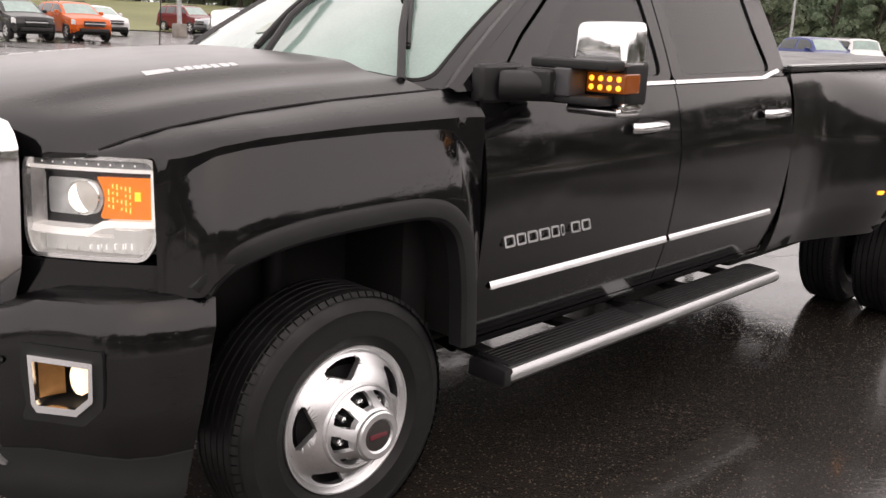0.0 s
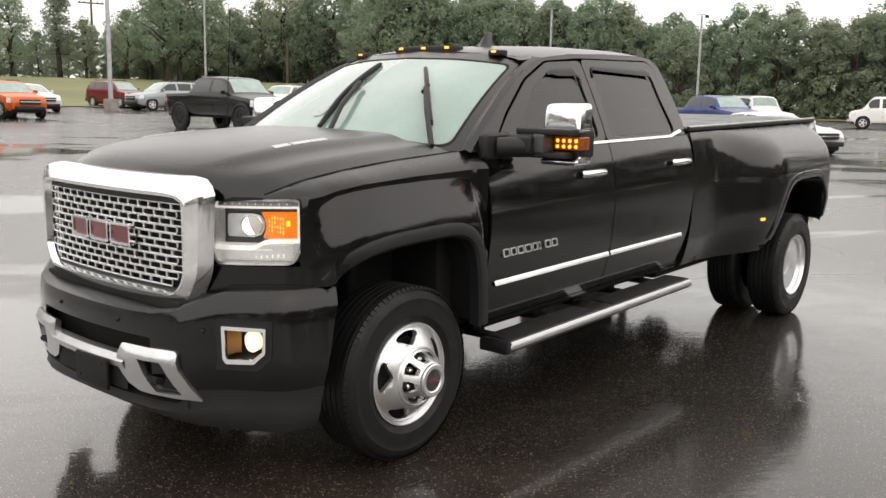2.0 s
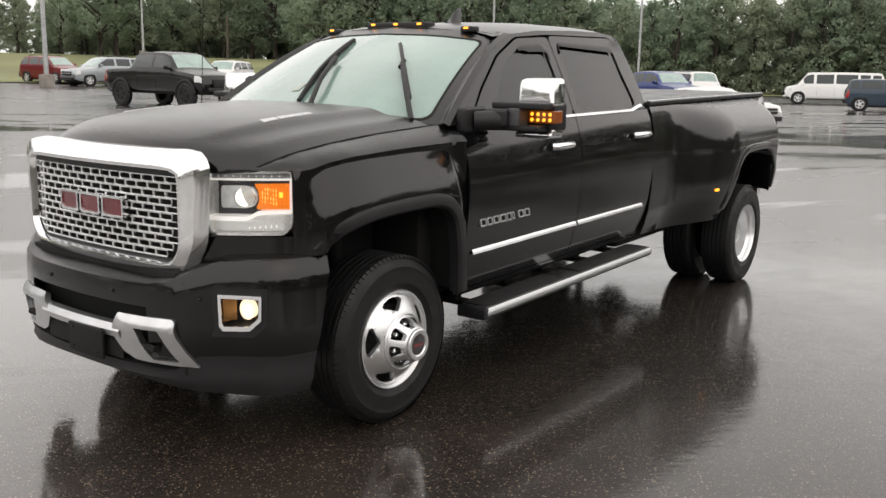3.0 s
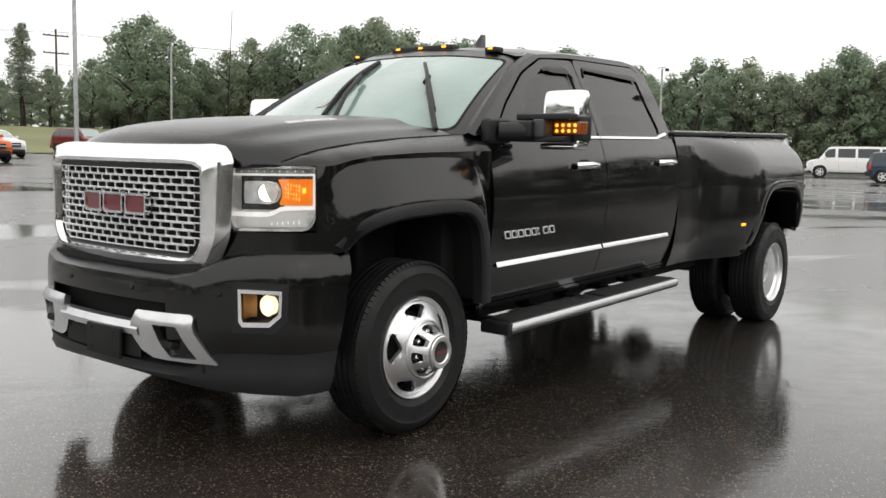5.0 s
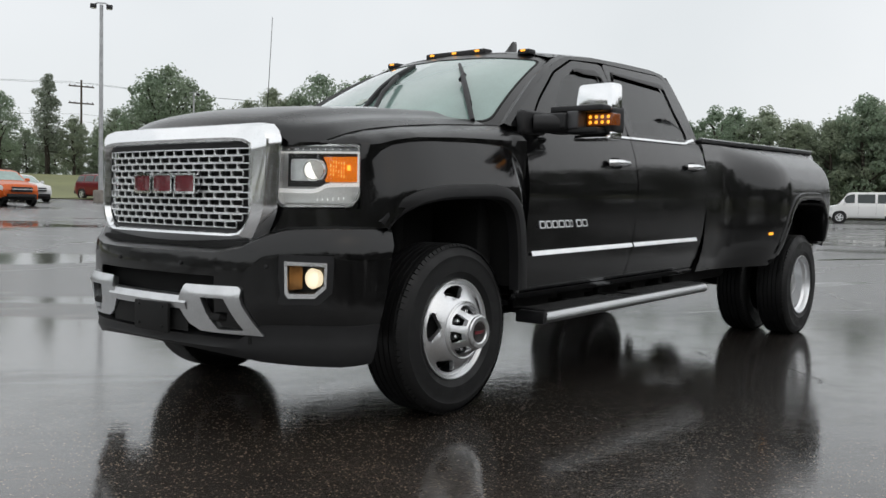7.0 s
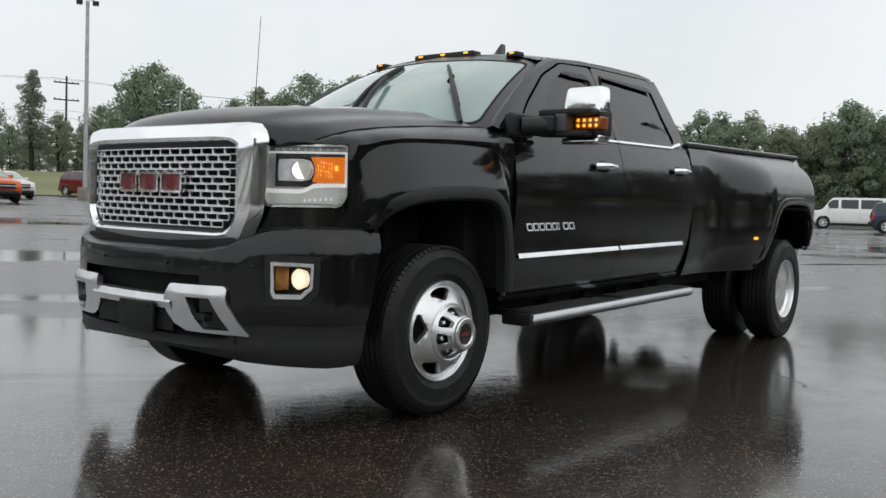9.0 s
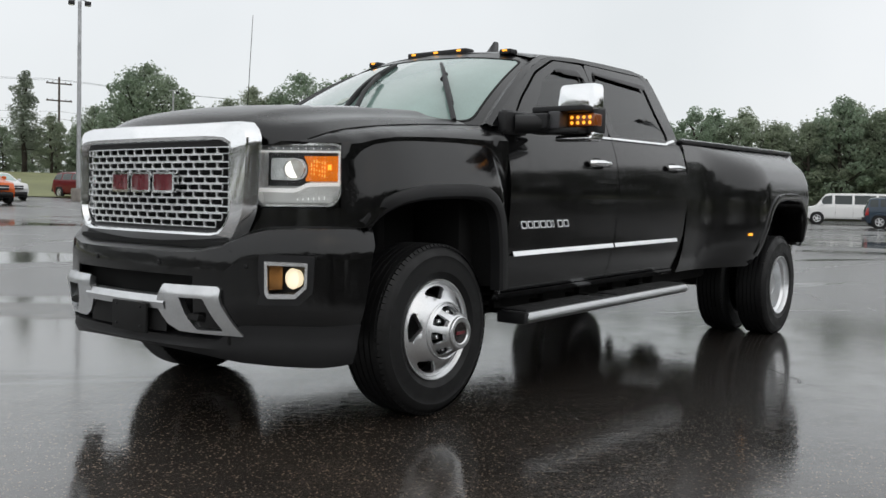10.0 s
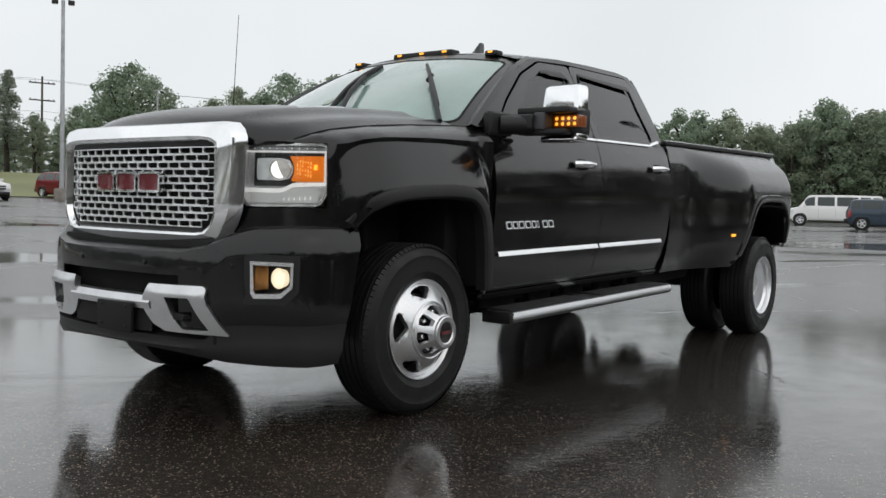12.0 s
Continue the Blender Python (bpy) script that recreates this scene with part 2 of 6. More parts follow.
def rounded(pts, r, seg=5):
    """A closed outline with its corners rounded."""
    out = []
    for i, p in enumerate(pts):
        p, a, b = Vector(p), Vector(pts[i - 1]), Vector(pts[(i + 1) % len(pts)])
        u, v = (a - p), (b - p)
        d = min(r, u.length * 0.45, v.length * 0.45)
        s, e = p + u.normalized() * d, p + v.normalized() * d
        for k in range(seg + 1):
            t = k / seg
            q = s * (1 - t) ** 2 + p * 2 * t * (1 - t) + e * t * t
            out.append((q.x, q.y))
    return out


# ---- lie of the land: a lot that rises gently away from the pickup, with a bank behind ----
EYE0 = (-3.3, -3.6)


# early rise steepened so the wet lot mirrors sky above the trees
RISE_EAST = [(0, 0), (9.4, 0), (10.6, 0.014), (16.5, 0.24), (18.5, 0.28), (30, 0.30), (46, 0.345), (62, 0.40), (90, 0.60), (200, 0.9)]
RISE_NORTH = [(0, 0), (8.6, 0), (10, 0.014), (21, 0.28), (24, 0.31), (35.5, 0.38), (45, 0.56), (60, 0.80), (90, 1.12), (200, 1.15)]


def lot_z(x, y):
    d, a = math.hypot(x - EYE0[0], y - EYE0[1]), math.degrees(math.atan2(y - EYE0[1], x - EYE0[0]))
    t = smooth(26, 48, a)
    z = lerp(RISE_EAST, d) * (1 - t) + lerp(RISE_NORTH, d) * t
    z *= smooth(-40, -12, a) * (1 - smooth(115, 145, a))
    left = smooth(22, 45, a) * (1 - smooth(100, 130, a))
    return z + 2.1 * left * smooth(60, 105, d)


def lot_edge(a):
    """How far the asphalt reaches, by bearing in degrees."""
    return lerp([(-180, 70), (-150, 42), (-20, 42), (0, 80), (10, 84), (22, 82), (40, 68), (60, 61), (75, 62), (110, 70), (180, 70)], a)


# ---- the pickup ----
RAKE = 0.0225  # the body sits nose down by this slope
truck = tagged(new("pickup_truck"), "glossy black crew-cab dually pickup with chrome grille, wet with rain", "pickup truck")


def tp(name, bm, material, parent=truck, label="", sharp=35):
    """A part of the pickup's body, leaned with it."""
    for v in bm.verts:
        v.co.z += RAKE * v.co.x
    return part(name, bm, material, parent, label, sharp)


SIDE = [(0.48, 0.900), (0.53, 0.928), (0.60, 0.955), (0.68, 0.977), (0.76, 0.992), (0.86, 1.004), (0.96, 1.014), (1.06, 1.018), (1.12, 1.015), (1.20, 1.003), (1.28, 0.985), (1.34, 0.965), (1.39, 0.943)]


def side_y(x, z):
    return lerp(SIDE, z)


def cabin_y(z):
    t = max(0.0, (z - 1.385) / 0.475)
    return 0.937 - 0.215 * t ** 1.12


BOTH = (1, -1)


def sided(s, bm):
    """Built on the driver's side; mirrored for the other."""
    return bm if s == 1 else flip(bm)


# doors: lower panels
def door_panel(x0, x1, z0=0.53, z1=1.383, nx=14, nz=22):
    rows = []
    for i in range(nz + 1):
        z = z0 + (z1 - z0) * i / nz
        rows.append([(x0 + (x1 - x0) * k / nx, -side_y(0, z), z) for k in range(nx + 1)])
    bm = grid(rows)
    # returned edges
    return thick(bm, 0.025)


WIN_F = rounded([(0.80, 1.41), (1.615, 1.41), (1.60, 1.80), (1.33, 1.785), (1.12, 1.70)], 0.05)
FRAME_F = rounded([(0.60, 1.388), (1.681, 1.388), (1.681, 1.845), (1.32, 1.83), (1.06, 1.728), (0.80, 1.555)], 0.04)
WIN_R = rounded([(1.765, 1.41), (2.56, 1.41), (2.50, 1.60), (2.482, 1.80), (1.755, 1.81)], 0.05)
FRAME_R = rounded([(1.69, 1.388), (2.62, 1.388), (2.585, 1.58), (2.555, 1.815), (2.49, 1.853), (1.69, 1.852)], 0.04)
OPENING = rounded([(0.592, 1.386), (2.628, 1.386), (2.592, 1.58), (2.565, 1.822), (2.497, 1.862), (1.68, 1.860), (1.31, 1.838), (1.05, 1.736), (0.79, 1.562)], 0.04)
CABIN = [(0.43, 1.386), (0.60, 1.502), (0.80, 1.627), (1.0, 1.742), (1.15, 1.812), (1.30, 1.855), (1.6, 1.882), (2.0, 1.892), (2.4, 1.892), (2.57, 1.874), (2.645, 1.81), (2.69, 1.60), (2.72, 1.386)]


def on_cabin(out=0.0):
    return lambda x, z: (x, -(cabin_y(z) + out), z)


for s in BOTH:
    cab_side = tp("cab_side", sided(s, thick(ring(CABIN, OPENING, on_cabin(), 90, 2), 0.03)), M_PAINT)
    rocker = [[(0.50 + 2.215 * k / 12, -(y), z) for k in range(13)] for y, z in ((0.80, 0.50), (0.90, 0.485), (0.918, 0.50), (0.925, 0.523))]
    tp("rocker_panel", sided(s, grid(rocker)), M_PAINT)
    for name, x0, x1, fr, wi, hx in (("front_door", 0.507, 1.683, FRAME_F, WIN_F, 1.43), ("rear_door", 1.691, 2.715, FRAME_R, WIN_R, 2.50)):
        door = tp(name, sided(s, join(door_panel(x0, x1), thick(ring(fr, wi, on_cabin(0.004), 80, 2), 0.03))), M_PAINT)
        tp("window_glass", sided(s, thick(patch(wi, on_cabin(-0.006)), 0.005)), M_TINT, door, "dark tinted window glass")
        # smoked rain guard over the window's upper edge
        g_in = [(x, z) for x, z in wi if z > (1.73 if name == "front_door" else 1.60) and x < (1.605 if name == "front_door" else 2.47)]
        gx0 = min(x for x, z in g_in)
        lo = [(x, z - 0.010 - 0.030 * smooth(gx0, gx0 + 0.14, x)) for x, z in g_in]
        tp("rain_guard", sided(s, thick(grid([[on_cabin(0.008)(x, z + 0.006) for x, z in g_in], [on_cabin(0.015)(x, z - 0.008) for x, z in g_in], [on_cabin(0.014)(x, z) for x, z in lo]]), 0.004)), M_VISOR, door)
        # bright strip along the belt
        bx0, bx1 = (0.66, 1.683) if name == "front_door" else (1.691, 2.60)
        belt = [[(x, -(0.945 + o), 1.385 + dz + (0.03 * smooth(2.45, 2.60, x))) for x in [bx0 + (bx1 - bx0) * k / 14 for k in range(15)]] for o, dz in ((0.0, -0.008), (0.014, -0.007), (0.006, 0.006), (0.0, 0.008))]
        tp("belt_trim", sided(s, grid(belt)), M_CHROME, door, "chrome belt trim")
        # bright rub strip low on the door
        rx0, rx1 = (0.575, 1.677) if name == "front_door" else (1.697, 2.62)
        rub = [[(x, -(side_y(x, 0.73 + dz) + o), 0.732 + dz) for x in (rx0, rx0 + 0.004, rx1 - 0.004, rx1)] for o, dz in ((0.0, -0.013), (0.016, -0.012), (0.010, 0.0), (0.004, 0.010), (0.0, 0.013))]
        tp("rub_strip", sided(s, grid(rub)), M_BRIGHT, door, "chrome rub strip")
        # pull handle on its dark cup
        hz, hy = 1.222, side_y(0, 1.222)
        cup = patch(rounded([(hx - 0.055, hz - 0.03), (hx + 0.06, hz - 0.03), (hx + 0.06, hz + 0.033), (hx - 0.055, hz + 0.033)], 0.03), lambda x, z: (x, -(side_y(x, z) + 0.003), z), 32, 2)
        tp("handle_cup", sided(s, thick(cup, 0.002)), M_DARK, door)
        hand = tube([(hx - 0.10, -hy - 0.012, hz), (hx - 0.085, -hy - 0.034, hz + 0.001), (hx, -hy - 0.04, hz + 0.002), (hx + 0.085, -hy - 0.034, hz + 0.001), (hx + 0.10, -hy - 0.012, hz)], 0.021, 12)
        tp("handle", sided(s, hand), M_CHROME, door, "chrome pull handle")

# roof, windscreen, rear wall
WS_B = curve([(0.20, 0, 1.445), (0.24, -0.40, 1.430), (0.33, -0.70, 1.395), (0.43, -0.868, 1.388)], 14)
WS_T = curve([(1.10, 0, 1.893), (1.12, -0.35, 1.882), (1.17, -0.58, 1.86), (1.215, -0.668, 1.842)], 14)


def both_sides(pts):
    return [Vector((p.x, -p.y, p.z)) for p in reversed(pts[1:])] + list(pts)


b_row, t_row = both_sides(WS_B), both_sides(WS_T)
rows = []
for k in range(9):
    t = k / 8
    rows.append([b.lerp(c, t) + Vector((-0.035, 0, 0.055)) * (4 * t * (1 - t)) * 0.45 for b, c in zip(b_row, t_row)])


def on_screen(out=0.0):
    """A point of the windscreen's surface: u across from -1 to 1, t from its foot to the roof."""
    n, m = len(b_row) - 1, len(rows) - 1

    def place(u, t):
        f, g = min(n - 1e-6, max(0, (u + 1) / 2 * n)), min(m - 1e-6, max(0, t * m))
        i, j = int(f), int(g)
        lo, hi = rows[j][i].lerp(rows[j][i + 1], f - i), rows[j + 1][i].lerp(rows[j + 1][i + 1], f - i)
        p = lo.lerp(hi, g - j)
        return (p.x - 0.45 * out, p.y, p.z + 0.89 * out)
    return place


pane = rounded([(-0.93, 0.045), (0.93, 0.045), (0.945, 0.885), (-0.945, 0.885)], 0.07, 6)
tp("windshield", thick(patch(pane, on_screen(0.0), 64, 8), 0.005), M_WIND, label="pale green windshield glass")
tp("windshield_seal", thick(ring(rounded([(-0.945, 0.03), (0.945, 0.03), (0.96, 0.90), (-0.96, 0.90)], 0.07, 6), pane, on_screen(0.003), 64, 1), 0.004), M_DARK)
tp("windshield_surround", thick(ring([(-1, 0), (1, 0), (1, 1), (-1, 1)], rounded([(-0.945, 0.03), (0.945, 0.03), (0.96, 0.90), (-0.96, 0.90)], 0.07, 6), on_screen(0.001), 64, 3), 0.006), M_PAINT)
edge = [[r[0] for r in rows], [r[-1] for r in rows]]
for s in BOTH:
    src = [Vector((p.x, -abs(p.y), p.z)) for p in edge[0]]
    a_out = curve([(0.43, -cabin_y(1.386), 1.386), (0.60, -cabin_y(1.502), 1.502), (0.80, -cabin_y(1.627), 1.627), (1.0, -cabin_y(1.742), 1.742), (1.15, -cabin_y(1.812), 1.812), (1.30, -cabin_y(1.855), 1.855)], 9)
    mid = [(a + b) / 2 + Vector((-0.012, -0.006, 0.012)) for a, b in zip(src, a_out)]
    tp("windshield_pillar", sided(s, grid([src, mid, a_out])), M_PAINT)
rr = []
XS = [1.10, 1.16, 1.30, 1.6, 2.0, 2.4, 2.57, 2.65]
EDGE = [(1.10, 0.668), (1.30, cabin_y(1.855)), (1.6, cabin_y(1.882)), (2.0, cabin_y(1.892)), (2.4, cabin_y(1.892)), (2.65, 0.70)]
for i, x in enumerate(XS):
    row = []
    for k in range(-12, 13):
        u = k / 12
        ye = lerp(EDGE, x)
        ze = lerp([(1.10, 1.83), (1.30, 1.855), (1.6, 1.882), (2.0, 1.892), (2.4, 1.892), (2.57, 1.874), (2.65, 1.82)], x)
        zc = lerp([(1.10, 1.893), (1.2, 1.915), (1.5, 1.94), (2.0, 1.952), (2.4, 1.948), (2.57, 1.924), (2.65, 1.86)], x)
        xx = x
        if i == 0:
            xx = 1.10 + 0.115 * abs(u) ** 3
            ze = 1.842
        row.append((xx, u * ye, ze + (zc - ze) * (1 - abs(u) ** 2.6)))
    rr.append(row)
tp("roof", thick(grid(rr), 0.01), M_PAINT)
back = [[(lerp([(0.5, 2.72), (1.386, 2.715), (1.6, 2.675), (1.81, 2.645), (1.86, 2.62)], z), u * (side_y(0, z) if z < 1.386 else cabin_y(z)), z) for u in (-1, -0.6, -0.2, 0.2, 0.6, 1)] for z in (0.5, 0.8, 1.1, 1.386, 1.6, 1.81, 1.86)]
tp("cab_back", thick(grid(back), 0.01), M_PAINT)
# cowl below the windscreen
cow = [[(p.x - 0.16, p.y, p.z - 0.035) for p in b_row], [(p.x - 0.03, p.y, p.z - 0.01) for p in b_row], [(p.x, p.y, p.z) for p in b_row]]
tp("cowl", thick(grid(cow), 0.004), M_PLASTIC)

# hood
HE = [(-0.80, 0.575, 1.256), (-0.74, 0.68, 1.258), (-0.665, 0.758, 1.268), (-0.60, 0.79, 1.294), (-0.50, 0.806, 1.318), (-0.30, 0.82, 1.345), (0.0, 0.835, 1.370), (0.42, 0.855, 1.390)]
HC = [(-0.865, 1.332), (-0.84, 1.366), (-0.76, 1.402), (-0.62, 1.430), (-0.45, 1.450), (-0.25, 1.464), (-0.02, 1.474), (0.19, 1.480)]
hrow = []
for (ex, ey, ez), (cx, cz) in zip([curve(HE, 30)[i] for i in range(30)], [(p.x, p.z) for p in curve([(a, 0, b) for a, b in HC], 30)]):
    row = []
    for k in range(-40, 41):
        u = abs(k) / 40
        sgn = 1 if k > 0 else -1
        prof = 0.42 * u ** 2 + 0.58 * u ** 6
        dome = (0.022 * (1 - smooth(0.64, 0.76, u)) + 0.007 * max(0.0, 1 - abs(u - 0.88) / 0.075)) * smooth(-0.85, -0.55, cx)
        if k == -40:
            row.append((ex, -ey + 0.001, ez - 0.016))
        row.append((cx + (ex - cx) * u ** 2.4, sgn * u * ey, cz - 0.022 * smooth(-0.85, -0.55, cx) + dome + (ez - cz) * prof))
    row.append((ex, ey - 0.001, ez - 0.016))
    hrow.append(row)
HOOD = [Vector(q) for r in hrow for q in r]
hood = tp("hood", thick(grid(hrow), 0.006), M_PAINT, sharp=28)
for s in BOTH:
    # dark tube stands in for the shaded gap between hood and fender
    shut_line = [(q.x, -(q.y + 0.0045), q.z - 0.002) for q in curve([h for h in HE if h[0] > -0.70], 40)]
    tp("hood_seal", sided(s, tube(shut_line, 0.0042, 6)), M_DARK, hood)

# fenders
FP = curve([(-0.576, 0.880, 0), (-0.52, 0.92, 0), (-0.42, 0.96, 0), (-0.28, 0.985, 0), (-0.05, 0.993, 0), (0.25, 0.997, 0), (0.50, 1.0, 0)], 80)
ARCH = [(-0.56, 0.893), (-0.485, 0.893), (-0.478, 0.90), (-0.455, 0.935), (-0.415, 0.975), (-0.36, 1.003), (-0.28, 1.022), (-0.15, 1.036), (0.10, 1.042), (0.23, 1.036), (0.305, 1.015), (0.36, 0.97), (0.392, 0.90), (0.418, 0.75), (0.432, 0.56), (0.436, 0.53), (0.51, 0.53)]


CREASE = [(-0.576, 1.09), (-0.545, 1.175), (-0.50, 1.222), (-0.44, 1.250), (-0.35, 1.266), (-0.20, 1.276), (0.10, 1.281), (0.33, 1.276), (0.39, 1.262), (0.44, 1.215), (0.50, 1.10)]


def flare(x, z):
    """Offset of the side from its plan line: recessed above the crease, boxed out below."""
    top = lerp(CREASE, x)
    d = min(1.0, max(0.0, (z - top + 0.21) / 0.21))
    out = 1 - d ** 1.3
    fx = smooth(-0.565, -0.44, x) * (1 - 0.9 * smooth(0.40, 0.50, x))
    return fx * (0.032 - 0.070 * out)


for s in BOTH:
    rows = []
    for i, p in enumerate(FP):
        a, b = FP[max(0, i - 1)], FP[min(len(FP) - 1, i + 1)]
        d = (b - a).normalized()
        nrm = Vector((d.y, -d.x, 0))
        nrm = nrm if nrm.y < 0 else -nrm
        zb, zc = lerp(ARCH, p.x), lerp(CREASE, p.x)
        zt = lerp([(-0.576, 1.246), (-0.50, 1.256), (-0.42, 1.276), (-0.30, 1.292), (0.0, 1.304), (0.5, 1.31)], p.x)
        e = lerp([(h[0], h[1]) for h in HE], p.x), lerp([(h[0], h[2]) for h in HE], p.x)
        lev = [zb + (zc - zb) * (1 - (1 - k / 15) ** 2) for k in range(16)] + [zc + (zt - zc) * t for t in (0.12, 0.5, 1.0)]
        row = []
        for z in lev:
            off = max(0, 1.0 - z / 0.75) * 0.12 + flare(p.x, z)
            row.append((p.x + nrm.x * off, -(p.y + nrm.y * off), z))
        q0, q2 = Vector(row[-1]), Vector((p.x, -(e[0] + 0.009), e[1] - 0.003))
        q1 = Vector((p.x, q0.y * 0.80 + q2.y * 0.20, q0.z + (q2.z - q0.z) * 0.62))
        for u in (0.2, 0.4, 0.6, 0.8, 1.0):
            row.append(tuple(q0 * (1 - u) ** 2 + q1 * 2 * u * (1 - u) + q2 * u * u))
        row.append((p.x, -(e[0] + 0.008), e[1] - 0.02))
        rows.append(row)
    # the wing's tip over the lamp
    tip = []
    for k in range(7):
        t = k / 6
        q0 = Vector((-0.690, -0.750, 1.254)).lerp(Vector((-0.580, -0.877, 1.252)), t)
        q0.y -= 0.012 * math.sin(math.pi * t)
        ey, ez = lerp([(h[0], h[1]) for h in HE], q0.x), lerp([(h[0], h[2]) for h in HE], q0.x)
        e1 = Vector((q0.x, -(ey + 0.009), ez - 0.003))
        c1 = Vector((q0.x, q0.y * 0.72 + e1.y * 0.28, max(e1.z - 0.004, q0.z)))
        tip.append([q0 * (1 - u) ** 2 + c1 * 2 * u * (1 - u) + e1 * u * u for u in [max(0, j - 18) / 5 for j in range(24)]] + [e1 + Vector((0, 0.001, -0.017))])
    rows = tip + rows
    fender = tp("front_fender", sided(s, thick(grid(rows), 0.006)), M_PAINT, sharp=30)
    # lip moulding along the arch
    lipc = [(-0.486, 0.893), *[(x, z) for x, z in ARCH[2:14]], (0.432, 0.56)]
    lipc = curve([(x, 0, z) for x, z in lipc], 60)
    prof = []
    for i, p in enumerate(lipc):
        a, b = lipc[max(0, i - 1)], lipc[min(59, i + 1)]
        d = (b - a).normalized()
        nx, nz = -d.z, d.x
        if nz < 0 and abs(d.x) > 0.3:
            nx, nz = -nx, -nz
        py = lerp([(q.x, q.y) for q in FP], p.x) + 0.032 * smooth(-0.5, -0.36, p.x) * (1 - 0.9 * smooth(0.40, 0.5, p.x))
        prof.append([(p.x + nx * w, -(py + o), p.z + nz * w) for w, o in ((0.046, -0.004), (0.044, 0.010), (0.030, 0.018), (-0.010, 0.017), (-0.022, 0.004), (-0.024, -0.05))])
    tp("arch_moulding", sided(s, grid(prof)), M_GREYPLAS, fender, "dark grey wheel arch moulding")
    # liner of the wheel house
    lin = []
    for y in (0.985, 0.80, 0.55):
        lin.append([(x, -y, z + 0.012) for x, z in ARCH[1:15]])
    wall = [[(x, -0.55, 0.45), (x, -0.55, z + 0.012)] for x, z in ARCH[1:15]]
    tp("wheel_liner", sided(s, join(grid(lin), grid(wall))), M_DARK, fender)

# front bumper: wraps round the nose; pockets for the fog lamps and a centre intake
BP = [(-1.035, 0.0), (-1.03, 0.16), (-1.02, 0.30), (-1.0, 0.44), (-0.965, 0.56), (-0.915, 0.645), (-0.845, 0.713), (-0.795, 0.79), (-0.745, 0.867), (-0.67, 0.925), (-0.57, 0.965), (-0.455, 0.985)]
BPN = []
for i, p in enumerate(BP):
    a, b = BP[max(0, i - 1)], BP[min(len(BP) - 1, i + 1)]
    d = Vector((b[0] - a[0], b[1] - a[1], 0)).normalized()
    BPN.append(Vector((d.y, -d.x, 0)) * (1 if d.y > 0 or d.x > 0 else -1))  # inward


def bump_at(i, off, z):
    x, y = BP[i]
    n = BPN[i]
    swept = 0.2 * max(0, i - 8) / 3 * max(0.0, 0.90 - z)  # the ends lean forward below
    return (x + n.x * off - swept, y + n.y * off, z)


BTOP = [0.800, 0.800, 0.800, 0.803, 0.825, 0.865, 0.893, 0.897, 0.898, 0.899, 0.90, 0.90]


def bumper_face(i):
    top = BTOP[i]
    zs = [(0.16, top + 0.004), (0.10, top), (0.044, top - 0.006), (0.034, top - 0.014), (0.0, top - 0.082), (0.004, 0.757), (0.0, 0.618), (0.006, 0.54), (0.02, 0.47), (0.06, 0.455)]
    if top < 0.83:
        zs[2], zs[3], zs[4], zs[5] = (0.030, top - 0.006), (0.008, top - 0.016), (0.0, 0.745), (0.0, 0.688)
    return [bump_at(i, o, z) for o, z in zs]


rowsL = [bumper_face(i) for i in range(len(BP))]
rows = [[(x, -y, z) for x, y, z in r] for r in reversed(rowsL[1:])] + rowsL
bm = bmesh.new()
vs = [[bm.verts.new(p) for p in r] for r in rows]
n0 = len(BP) - 1
for k in range(len(vs) - 1):
    i = min(abs(k - n0), abs(k + 1 - n0))  # inner index of this strip
    for j in range(len(vs[0]) - 1):
        fogged = i in (6, 7) and j == 5
        intake = i < 3 and j >= 5
        if fogged or intake:
            continue
        bm.faces.new((vs[k][j], vs[k + 1][j], vs[k + 1][j + 1], vs[k][j + 1]))
bumper = tp("front_bumper", thick(bm, 0.012), M_PAINT, sharp=40)
# lower valance, dark grey
VZ = [0.372, 0.370, 0.365, 0.358, 0.345, 0.33, 0.318, 0.313, 0.312, 0.313, 0.316, 0.32]
rowsL = [[bump_at(i, o, z) for o, z in ((0.05, 0.50 if i > 4 else 0.44), (0.012, 0.485 if i > 4 else 0.425), (0.018, 0.41), (0.012, 0.385), (0.03, VZ[i]), (0.10, VZ[i] + 0.01))] for i in range(len(BP))]
rows = [[(x, -y, z) for x, y, z in r] for r in reversed(rowsL[1:])] + rowsL
tp("lower_valance", thick(grid(rows), 0.008), M_GREYPLAS, bumper, "dark grey plastic lower valance", 40)
# intake behind the centre opening
tp("intake_back", box(-0.93, -0.90, -0.60, 0.60, 0.40, 0.80, 0.01), M_DARK, bumper)


def disc_at(x, y, z, r=0.009):
    """A small domed disc facing forward."""
    return grid([[(x - d, y + q * math.cos(a), z + q * math.sin(a)) for a in (2 * math.pi * k / 16 for k in range(16))] for q, d in ((r, -0.006), (r, 0.003), (r * 0.8, 0.005), (0.0005, 0.0055))], True)


# satin skid trim: a bar with two hooked ends round the tow openings
def nose_x(y):
    return lerp([(b, a) for a, b in BP], abs(y))


